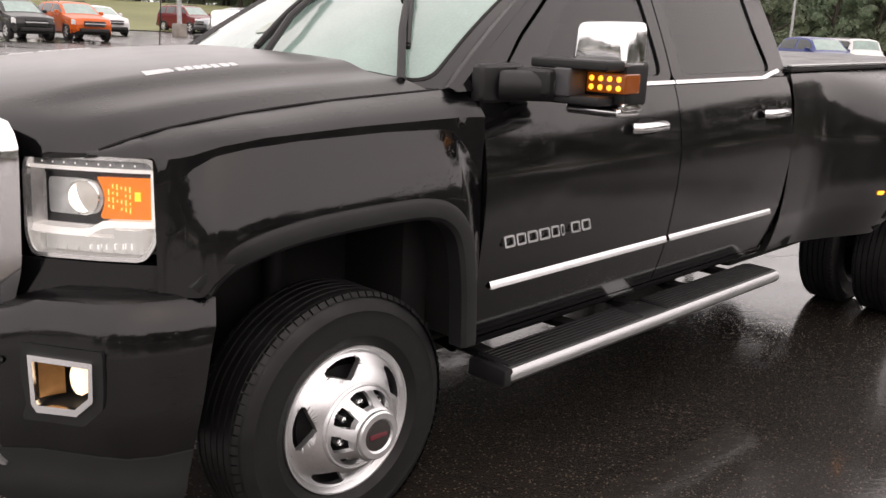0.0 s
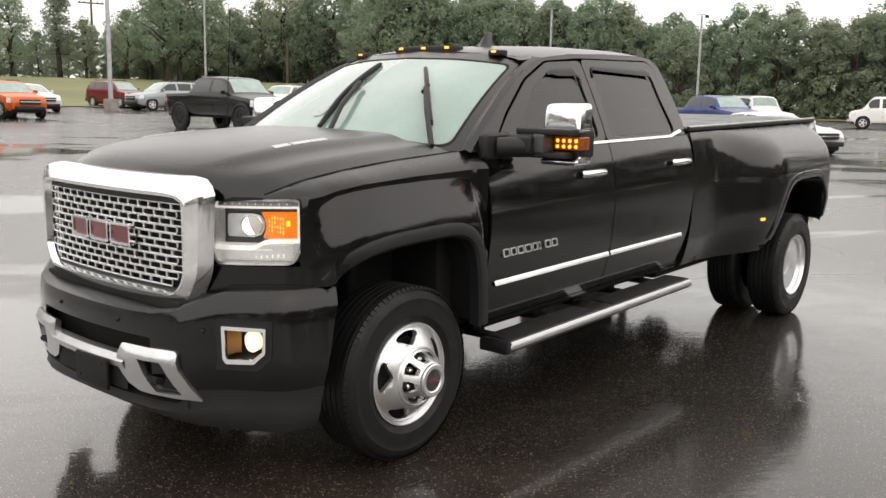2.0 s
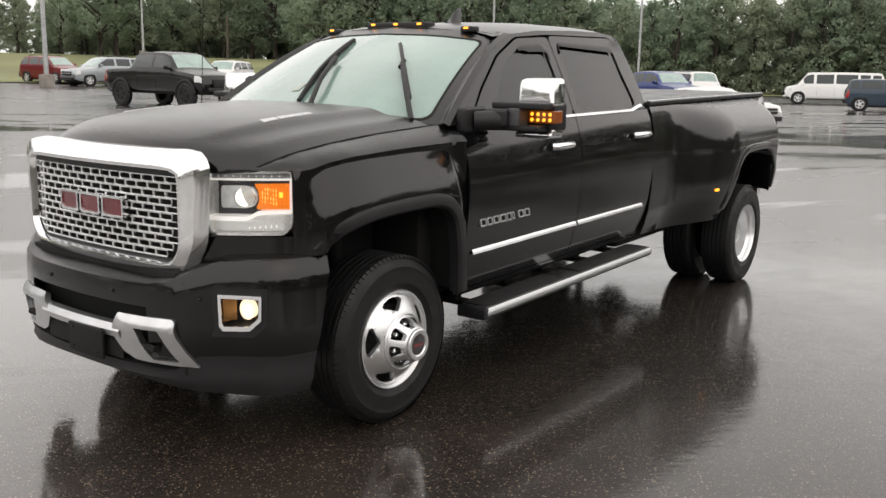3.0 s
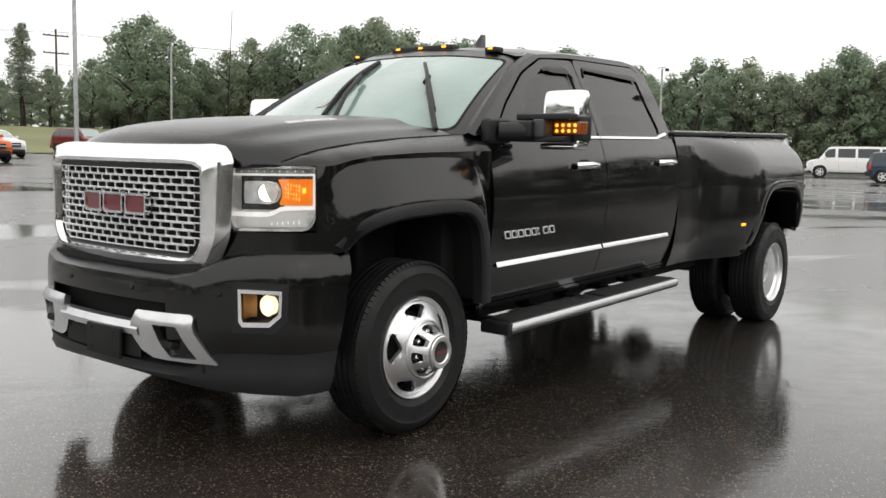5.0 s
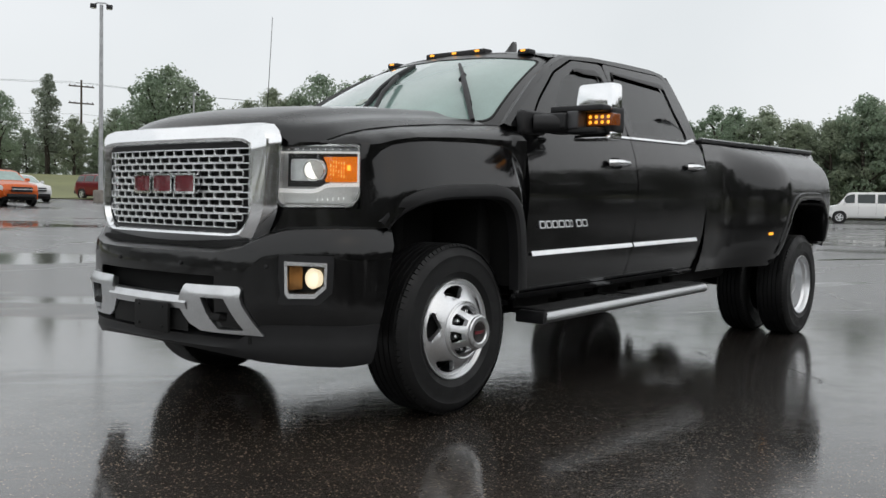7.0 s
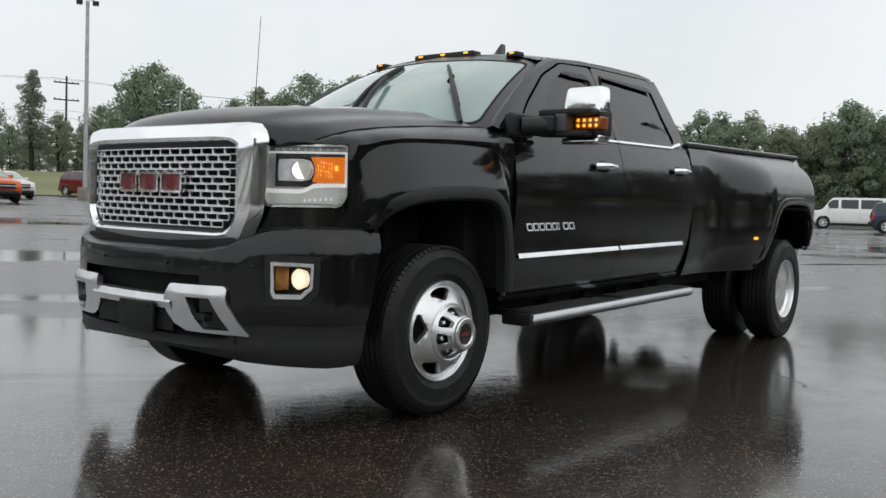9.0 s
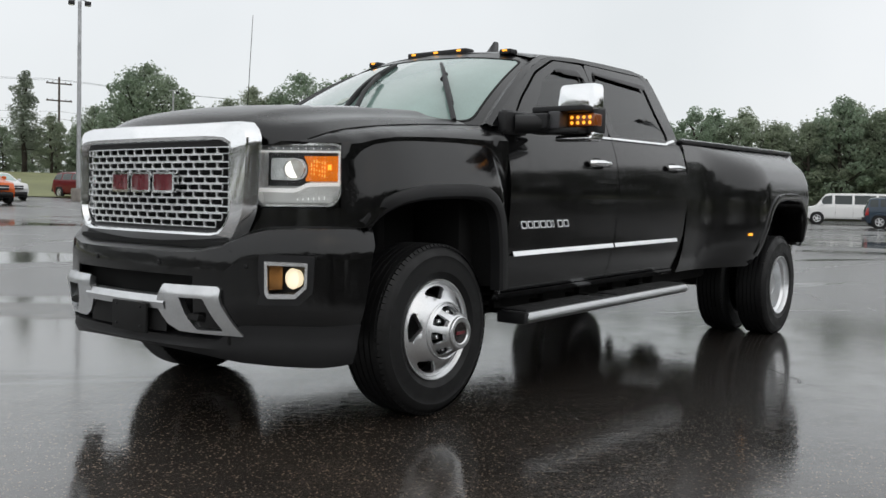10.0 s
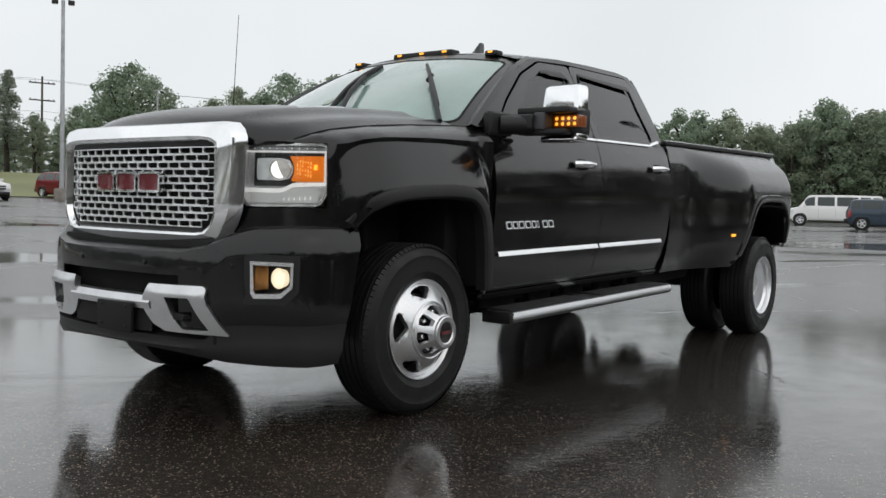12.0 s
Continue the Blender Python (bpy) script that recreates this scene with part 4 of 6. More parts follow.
HUBZ = 0.402
for s in (1, -1):
    face, hub = front_rim_parts()
    wheel = part("front_wheel", at(face, 0, -s * 0.957, HUBZ, s), M_ALLOY, truck, "polished alloy front wheel", 30)
    part("hub_cover", at(hub, 0, -s * 0.957, HUBZ, s), M_ALLOY, wheel, sharp=30)
    part("hub_cap", at(lathe([(0.049, 0.141), (0.030, 0.1425), (0.001, 0.143)], 40), 0, -s * 0.957, HUBZ, s), mat("cap_black", (0.02, 0.015, 0.015), 0.2, coat=1.0), wheel)
    part("cap_badge", at(box(-0.033, 0.033, -0.1455, -0.141, -0.008, 0.008, 0.002), 0, -s * 0.957, HUBZ, s), M_RED, wheel, "small red bar")
    for k in range(8):
        a = 2 * math.pi * k / 8 + radians(12)
        nut = grid([[(0.092 * math.cos(a) + r * math.cos(t), -o, 0.092 * math.sin(a) + r * math.sin(t)) for t in (math.pi / 3 * j for j in range(6))] for r, o in ((0.014, 0.03), (0.014, 0.072), (0.010, 0.080), (0.001, 0.082))], True)
        part("lug_nut", at(nut, 0, -s * 0.957, HUBZ, s), M_CHROME, wheel)
    part("brake_disc", at(lathe([(0.01, 0.0), (0.165, 0.0), (0.165, -0.05)], 48), 0, -s * 0.912, HUBZ, s), varied(mat("cast_iron", (0.05, 0.05, 0.05), 0.5, 0.8), 20, 0.3), wheel)
    part("tyre", at(tyre_mesh(), 0, -s * 0.960, HUBZ, s), M_RUBBER, wheel, "wet black tyre")
    part("backing_plate", at(lathe([(0.001, -0.17), (0.205, -0.17), (0.215, -0.13)], 40), 0, -s * 0.957, HUBZ, s), M_DARK, wheel)
    rim_r = lathe([(0.240, -0.004), (0.240, 0.004), (0.232, 0.006), (0.226, -0.004), (0.222, -0.03), (0.205, -0.05), (0.200, -0.13), (0.175, -0.15), (0.12, -0.155), (0.10, -0.12), (0.09, -0.07), (0.06, -0.055), (0.001, -0.052)], 72)
    rwheel = part("rear_wheel", at(rim_r, 4.265, -s * 1.185, HUBZ, s), M_ALLOY, truck, "deep-dished polished alloy rear wheel", 30)
    part("tyre", at(tyre_mesh(), 4.265, -s * 1.185, HUBZ, s), M_RUBBER, rwheel, "wet black tyre")
    inner = part("inner_rear_wheel", at(lathe([(0.240, 0.0), (0.225, -0.03), (0.21, -0.2), (0.001, -0.2)], 48), 4.265, -s * 0.855, HUBZ, s), M_DARK, truck, "inner twin wheel")
    part("tyre", at(tyre_mesh(), 4.265, -s * 0.855, HUBZ, s), M_RUBBER, inner, "wet black tyre")


# cargo bed with wide twin-wheel flares
RA = [(2.735, 0.495), (3.66, 0.495), (3.735, 0.57), (3.775, 0.72), (3.82, 0.84), (3.90, 0.94), (4.02, 0.995), (4.27, 1.005), (4.52, 0.995), (4.63, 0.94), (4.71, 0.84), (4.75, 0.72), (4.77, 0.64), (4.80, 0.60), (5.16, 0.60)]


def bed_y(x, z):
    base = lerp([(0.48, 0.935), (0.56, 0.965), (0.66, 0.99), (0.80, 1.005), (1.05, 1.01), (1.25, 0.995), (1.33, 0.975), (1.385, 0.962), (1.40, 0.95)], z)
    along = smooth(2.98, 3.84, x) * (1 - smooth(4.78, 5.15, x))
    up = max(0.0, 1 - (max(0.0, z - 0.98) / 0.41) ** 3.0) ** 0.75
    tuck = 1 - 0.12 * (1 - smooth(0.45, 0.85, z))
    return base + 0.228 * along * up * tuck


XB = sorted(set([2.735 + 2.425 * k / 60 for k in range(61)] + [x for x, z in RA]))
for s in BOTH:
    rows = []
    for x in XB:
        zb = lerp(RA, x)
        rows.append([(x, -bed_y(x, z), z) for z in [zb + (1.395 - zb) * k / 26 for k in range(27)]] + [(x, -0.94, 1.404), (x, -0.90, 1.405)])
    bedside = tp("bed_side", sided(s, thick(grid(rows), 0.006)), M_PAINT, sharp=30)
    lp = curve([(x, 0, z) for x, z in RA[2:13]], 60)
    prof = []
    for i, p in enumerate(lp):
        a, b = lp[max(0, i - 1)], lp[min(59, i + 1)]
        d = (b - a).normalized()
        nx, nz = (-d.z, d.x)
        prof.append([(p.x + nx * w, -(bed_y(p.x + nx * w, p.z + nz * w) + o), p.z + nz * w) for w, o in ((0.055, 0.0), (0.05, 0.010), (0.02, 0.014), (0.0, 0.010), (-0.006, -0.01))] + [(p.x - nx * 0.004, -0.95, p.z - nz * 0.004)])
    tp("flare_lip", sided(s, grid(prof)), M_PAINT, bedside)
    lin = [[(x, -y, z + 0.02) for x, z in RA[1:14]] for y in (1.15, 0.9, 0.5)]
    tp("rear_liner", sided(s, grid(lin)), M_DARK, bedside)
    tp("side_marker", sided(s, join(box(3.55, 3.60, -bed_y(3.575, 0.745) - 0.010, -bed_y(3.575, 0.745) + 0.03, 0.735, 0.755, 0.005))), M_AMBERLED, bedside, "small lit amber marker lamp")
    tp("bed_rail", sided(s, box(2.74, 5.16, -0.955, -0.90, 1.404, 1.424, 0.006)), M_PLASTIC, bedside)
    tp("tail_lamp", sided(s, box(5.08, 5.150, -0.975, -0.88, 1.0, 1.36, 0.02)), varied(mat("red_lens", (0.35, 0.01, 0.01), 0.12, coat=1.0), 20, 0.2), truck, "red tail lamp")
tp("bed_front", box(2.735, 2.75, -0.955, 0.955, 0.6, 1.39, 0.004), M_PAINT)
tp("tailgate", box(5.13, 5.17, -0.88, 0.88, 0.72, 1.395, 0.012), M_PAINT)
tp("bed_floor", box(2.74, 5.15, -0.90, 0.90, 0.70, 0.74, 0.005), M_DARK)
tp("rear_bumper", box(5.16, 5.36, -0.98, 0.98, 0.50, 0.68, 0.03), M_CHROME, label="chrome rear bumper")
ton = []
for k in range(25):
    x = 2.76 + 2.38 * k / 24
    ton.append([(x, y, 1.428 + 0.016 * (1 - (y / 0.92) ** 2) + 0.003 * math.sin(k * 1.05)) for y in [-0.93 + 1.86 * q / 12 for q in range(13)]])
tp("tonneau_cover", thick(grid(ton), 0.012), M_VINYL, label="grey-black tonneau cover on the bed")
for s in BOTH:
    tp("tonneau_rail", sided(s, box(2.745, 5.155, -0.957, -0.925, 1.426, 1.438, 0.004)), M_SATIN)

# running boards
M_STEP = varied(mat("brushed_step", (0.56, 0.57, 0.58), 0.32, 1.0), 6, 0.05)
for s in BOTH:
    prof = [(-0.86, 0.394), (-0.86, 0.415), (-0.875, 0.424), (-1.012, 0.424), (-1.034, 0.419), (-1.048, 0.402), (-1.050, 0.382), (-1.034, 0.364), (-0.90, 0.362)]
    xs = [0.645, 0.655, 0.72, 1.0, 1.5, 2.0, 2.5, 2.70, 2.715]
    rows = [[(x + (0.02 if i == 0 and y > -0.9 else 0) + 0.05 * (abs(y) - 0.86) * (-1 if x > 1.6 else 1) * (1 if i in (0, len(xs) - 1) else 0.4 if i in (1, len(xs) - 2) else 0), y, z) for y, z in prof] for i, x in enumerate(xs)]
    bm = grid(rows, True)
    cap(bm, rows[0]), cap(bm, rows[-1])
    step = tp("running_board", sided(s, bm), M_STEP, label="chrome running board with black treads")
    for x0, x1 in ((0.67, 1.52), (1.70, 2.67)):
        pad = tp("tread_pad", sided(s, box(x0, x1, -1.022, -0.872, 0.420, 0.431, 0.004)), M_PLASTIC, step, "black ribbed tread pad")
        for k in range(7):
            y = -1.012 + 0.021 * k
            tp("tread_rib", sided(s, box(x0 + 0.02, x1 - 0.02, y, y + 0.009, 0.430, 0.4345, 0.002, 1)), M_RUBBER, pad)
    tp("end_cap", sided(s, box(0.625, 0.67, -1.046, -0.865, 0.360, 0.424, 0.012)), M_PLASTIC, step)
    for x in (0.70, 1.20, 1.62, 2.05, 2.45):
        tp("step_bracket", sided(s, join(box(x, x + 0.07, -0.90, -0.70, 0.395, 0.425, 0.006), box(x, x + 0.06, -0.80, -0.76, 0.40, 0.55, 0.006))), M_DARK, step)

# chassis
rails = []
for s in BOTH:
    rails.append(box(-0.75, 5.2, s * 0.42 - 0.04, s * 0.42 + 0.04, 0.42, 0.58, 0.01))
chassis = tp("chassis", join(*rails, box(0.3, 2.6, -0.78, 0.78, 0.50, 0.55, 0.01), box(-0.6, 0.5, -0.38, 0.38, 0.34, 0.60, 0.04), box(0.5, 1.7, -0.17, 0.17, 0.36, 0.58, 0.05)), M_DARK)
# plain dark boxes, added to keep bright ground from showing under the body
tp("underbody_tray", box(0.42, 2.70, -0.62, 0.62, 0.35, 0.52, 0.03), M_DARK, chassis)
tp("skid_plate", box(-0.82, 0.45, -0.68, 0.68, 0.365, 0.47, 0.03), M_DARK, chassis)
tp("fuel_tank", box(2.66, 3.62, -0.80, 0.20, 0.39, 0.58, 0.04, 3), M_DARK, chassis)
part("drive_shaft", tube([(1.6, 0, 0.45), (4.1, 0, 0.41)], 0.05, 14), M_DARK, chassis)
part("rear_axle", join(tube([(4.265, -0.9, 0.402), (4.265, 0.9, 0.402)], 0.055, 16), lathe([(0.02, 0.16), (0.10, 0.13), (0.17, 0.05), (0.17, -0.05), (0.10, -0.13), (0.02, -0.16)], 28, (4.265, 0, 0.402))), M_DARK, chassis)
part("front_axle", tube([(0, -0.75, 0.40), (0, 0.75, 0.40)], 0.05, 14), M_DARK, chassis)
for s in BOTH:
    part("leaf_spring", grid([[(3.5 + 1.5 * k / 16, -s * 0.5 + o, 0.36 + 0.16 * ((k - 8) / 8) ** 2) for k in range(17)] for o in (-0.035, 0.035)]), M_DARK, chassis)
    part("mud_bracket", box(2.78, 2.95, -s * 0.70 - 0.06, -s * 0.70 + 0.06, 0.46, 0.60, 0.02), M_DARK, chassis)
    part("shock_absorber", tube([(-0.05, -s * 0.62, 0.42), (-0.02, -s * 0.58, 0.95)], 0.035, 12), M_DARK, chassis)
    part("control_arm", tube([(0.0, -s * 0.45, 0.60), (0.0, -s * 0.76, 0.62)], 0.03, 10), M_DARK, chassis)
part("exhaust_pipe", tube([(1.5, 0.3, 0.42), (3.4, 0.32, 0.42), (3.8, 0.62, 0.52), (4.9, 0.66, 0.5), (5.3, 0.9, 0.42)], 0.045, 14), M_DARK, chassis)

# cabin furniture behind the pale glass
dash = tp("dashboard", join(box(0.42, 0.85, -0.80, 0.80, 1.10, 1.36, 0.06, 3), box(0.60, 0.86, -0.55, -0.15, 1.30, 1.40, 0.04, 3)), M_PLASTIC)
wheel_rows = []
for k in range(28):
    a = 2 * math.pi * k / 28
    wheel_rows.append([(0.98 + 0.19 * math.sin(a) * 0.42 + 0.014 * math.cos(b) * 0.9, -0.40 + (0.19 + 0.014 * math.cos(b)) * math.cos(a), 1.28 + 0.19 * math.sin(a) * 0.9 + 0.014 * math.sin(b)) for b in (2 * math.pi * j / 8 for j in range(8))])
wheel_rows.append(wheel_rows[0])
tp("steering_wheel", grid(wheel_rows, True), M_PLASTIC)
for y in (-0.40, 0.40):
    seat = tp("seat", join(box(1.20, 1.70, y - 0.27, y + 0.27, 0.92, 1.08, 0.05, 3), box(1.62, 1.80, y - 0.26, y + 0.26, 1.0, 1.58, 0.06, 3)), M_SEAT)
    tp("headrest", box(1.68, 1.78, y - 0.14, y + 0.14, 1.60, 1.78, 0.04, 3), M_SEAT, seat)
tp("rear_bench", join(box(2.10, 2.55, -0.72, 0.72, 0.92, 1.08, 0.05, 3), box(2.50, 2.64, -0.72, 0.72, 1.0, 1.56, 0.05, 3)), M_SEAT)
tp("cabin_floor", box(0.40, 2.68, -0.85, 0.85, 0.56, 0.60, 0.01), M_DARK)
tp("firewall", box(0.30, 0.42, -0.85, 0.85, 0.5, 1.36, 0.02), M_DARK)
tp("headliner", grid([[(x, y, 1.86 + 0.03 * (1 - (y / 0.7) ** 2)) for y in (-0.66, -0.3, 0, 0.3, 0.66)] for x in (1.25, 1.8, 2.5)]), M_SEAT)

# towing mirrors
for s in BOTH:
    MX = 0.83
    base = tp("towing_mirror", sided(s, join(box(0.50, 0.72, -0.975, -0.915, 1.345, 1.475, 0.03, 3), tube([(0.60, -0.96, 1.405), (0.66, -1.03, 1.405), (0.72, -1.09, 1.405)], 0.05, 14))), M_PLASTIC, label="black towing mirror with chrome cap")
    tp("mirror_arm", sided(s, join(
        box(0.70, 0.80, -1.31, -1.0, 1.465, 1.498, 0.012, 3),
        box(0.70, 0.80, -1.28, -1.0, 1.355, 1.385, 0.012, 3),
        box(0.655, 0.74, -1.12, -0.97, 1.375, 1.462, 0.02, 3),
    )), M_PLASTIC, base)
    tp("arm_collar", sided(s, box(0.69, 0.785, -1.175, -1.105, 1.378, 1.470, 0.012, 3)), M_COLLAR, base, "grey arm collar")
    # head: rounded shell, chrome front above and below a black band
    def shell(z0, z1, y0, y1, x0, x1, r, lean=0.0, slim=0.0):
        o = rounded([(y0, z0), (y1, z0), (y1, z1), (y0, z1)], r, 5)
        c = ((y0 + y1) / 2, (z0 + z1) / 2)
        rows = []
        for f, xx in ((0.80, x0 - 0.004), (0.92, x0), (0.98, x0 + 0.014), (1.0, x0 + 0.035), (1.0, x1)):
            rows.append([(xx + lean * (p[1] - z0) * f, -(c[0] + (p[0] - c[0]) * f * (1 - slim * (p[1] - z0) / (z1 - z0))), c[1] + (p[1] - c[1]) * f) for p in o])
        bm = grid(rows, True)
        cap(bm, rows[0]), cap(bm, rows[-1])
        return bm
    tp("mirror_cap", sided(s, shell(1.470, 1.618, 1.092, 1.326, 0.790, 0.875, 0.03, 0.10, 0.10)), M_CHROME, base, "chrome upper mirror cap")
    tp("mirror_housing", sided(s, shell(1.352, 1.50, 1.092, 1.324, 0.80, 0.905, 0.025)), M_PLASTIC, base)
    tp("lower_cap", sided(s, join(box(0.782, 0.90, -1.312, -1.095, 1.318, 1.350, 0.015, 4), box(0.79, 0.90, -1.320, -1.295, 1.335, 1.366, 0.010, 3))), M_CHROME, base, "chrome lower mirror lip")
    base.location.y = -0.12 if s == -1 else 0.0  # far mirror shifted inward to fit the camera's view
    lens = tp("mirror_marker", sided(s, box(0.775, 0.86, -1.330, -1.178, 1.395, 1.458, 0.008, 3)), M_SMOKEAMBER, base, "smoked amber marker lens with lit dots")
    for j in range(2):
        for k in range(4):
            tp("marker_dot", sided(s, lathe([(0.0098, 0.0), (0.008, 0.005), (0.001, 0.008)], 14)), M_AMBERLED, lens).matrix_basis = Matrix.Translation((0.776, -s * (1.200 + 0.035 * k), 1.412 + 0.028 * j + RAKE * 0.776)) @ Matrix.Rotation(radians(-90) * s, 4, "Z") @ (Matrix.Identity(4) if s == 1 else Matrix.Identity(4))
    tp("mirror_glass", sided(s, box(0.905, 0.912, -1.30, -1.115, 1.37, 1.50, 0.003, 1)), mat("mirror", (0.9, 0.9, 0.9), 0.01, 1.0), base)

# roof lamps
for y in (-0.525, 0.525):
    rl = tp("roof_lamp", box(1.125, 1.205, y - 0.042, y + 0.042, 1.862, 1.896, 0.013, 3), M_PLASTIC, label="black roof marker lamp housing")
    tp("roof_lens", box(1.121, 1.15, y - 0.017, y + 0.017, 1.880, 1.892, 0.005, 2), M_AMBERLED, rl, "lit amber lens")
rl = tp("roof_lamp", box(1.13, 1.22, -0.235, 0.235, 1.89, 1.928, 0.013, 3), M_PLASTIC, label="long black housing with three amber roof lamps")
for y in (-0.18, 0.0, 0.18):
    tp("roof_lens", box(1.125, 1.15, y - 0.017, y + 0.017, 1.909, 1.922, 0.005, 2), M_AMBERLED, rl, "lit amber lens")
# aerial fin
fin = [[(1.40 + 0.13 * t + 0.035 * h, -0.17 + w * (1 - 0.7 * h), 1.926 + 0.098 * h * (0.12 + 0.88 * smooth(0, 0.72, t))) for t in [k / 10 for k in range(11)]] for w, h in ((-0.030, 0.0), (-0.028, 0.3), (-0.018, 0.85), (0.0, 1.0), (0.018, 0.85), (0.028, 0.3), (0.030, 0.0))]
tp("aerial_fin", grid(fin), M_PAINT)
# whip aerial on the far fender
tp("whip_aerial", join(tube([(0.36, 0.88, 1.36), (0.36, 0.88, 1.42)], 0.014, 10), tube([(0.36, 0.88, 1.42), (0.40, 0.88, 2.13)], 0.0028, 6, 0.0016)), M_DARK)

# wipers stopped upright on the glass
def on_glass(x, y, up=0.02):
    """A point just off the windscreen."""
    b = lerp([(abs(p.y), p.x) for p in WS_B], abs(y)), lerp([(abs(p.y), p.z) for p in WS_B], abs(y))
    c = lerp([(abs(p.y), p.x) for p in WS_T], abs(y)), lerp([(abs(p.y), p.z) for p in WS_T], abs(y))
    t = (x - b[0]) / (c[0] - b[0])
    k = 4 * min(1, max(0, t)) * (1 - min(1, max(0, t))) * 0.45
    return Vector((x - 0.035 * k - 0.45 * up, y, b[1] + (c[1] - b[1]) * t + 0.055 * k + 0.89 * up))


for root, joint, foot, tip in (((0.205, -0.20), (0.61, -0.012), (0.25, -0.065), (0.925, 0.135)), ((0.355, -0.765), (0.664, -0.462), (0.485, -0.650), (0.875, -0.262))):
    wiper = tp("wiper", join(tube([on_glass(*root, 0.0), on_glass(*root, 0.03), on_glass((root[0] + joint[0]) / 2, (root[1] + joint[1]) / 2, 0.048), on_glass(*joint, 0.034)], 0.016, 8, 0.012),
                             tube([on_glass(joint[0] - 0.03, joint[1] - 0.012, 0.03), on_glass(joint[0] + 0.03, joint[1] + 0.012, 0.03)], 0.014, 8)), M_PLASTIC, label="black windshield wiper standing up across the glass")
    def along(t, up):
        return on_glass(foot[0] + (tip[0] - foot[0]) * t, foot[1] + (tip[1] - foot[1]) * t, up)
    tp("wiper_blade", tube([along(k / 10, 0.008) for k in range(11)], 0.009, 8), M_RUBBER, wiper)
    tp("wiper_bridge", tube([along(0.02 + 0.96 * k / 10, 0.012 + 0.016 * math.sin(math.pi * k / 10)) for k in range(11)], 0.011, 8), M_PLASTIC, wiper)

# a small sticker at the foot of the windscreen
tp("window_sticker", thick(grid([[on_glass(x, y, 0.003) for y in (0.035, 0.095)] for x in (0.36, 0.43)]), 0.001), mat("pale_sticker", (0.42, 0.47, 0.42), 0.5), label="small pale inspection sticker")

# bright lettering as plain bars: on the doors and on the hood's sides
for s in BOTH:
    x = 0.612
    for w in (0.055, 0.05, 0.055, 0.06, 0.045, 0.022, -0.03, 0.055, 0.055):
        if w > 0:
            yy = side_y(x, 0.88)
            out = rounded([(x, 0.862), (x + w, 0.862), (x + w, 0.902), (x, 0.902)], 0.008, 2)
            inn = rounded([(x + w * 0.17, 0.869), (x + w * 0.86, 0.869), (x + w * 0.86, 0.895), (x + w * 0.17, 0.895)], 0.004, 2)
            tp("badge_bar", sided(s, thick(ring(out, inn, lambda u, z: (u, -side_y(u, z) - 0.016 + 0.34 * (z - 0.862), z), 20, 1), 0.006)), M_SATIN)
            x += w + 0.008
        else:
            x -= w
    x = -0.42
    for w in (0.10, 0.024, 0.024, 0.024, 0.026, 0.026, 0.028, 0.026):
        bar_ = box(x, x + w * 0.88, -0.536, -0.504, 0, 0.009, 0.003)
        for v in bar_.verts:
            near = sorted(HOOD, key=lambda q: (q.x - v.co.x) ** 2 + (q.y - v.co.y) ** 2)[:4]
            ws = [1 / (0.002 + (q.x - v.co.x) ** 2 + (q.y - v.co.y) ** 2) for q in near]
            v.co.z += sum(q.z * k for q, k in zip(near, ws)) / sum(ws) + 0.002
        tp("hood_badge_bar", sided(s, bar_), M_SATIN)
        x += w + 0.004


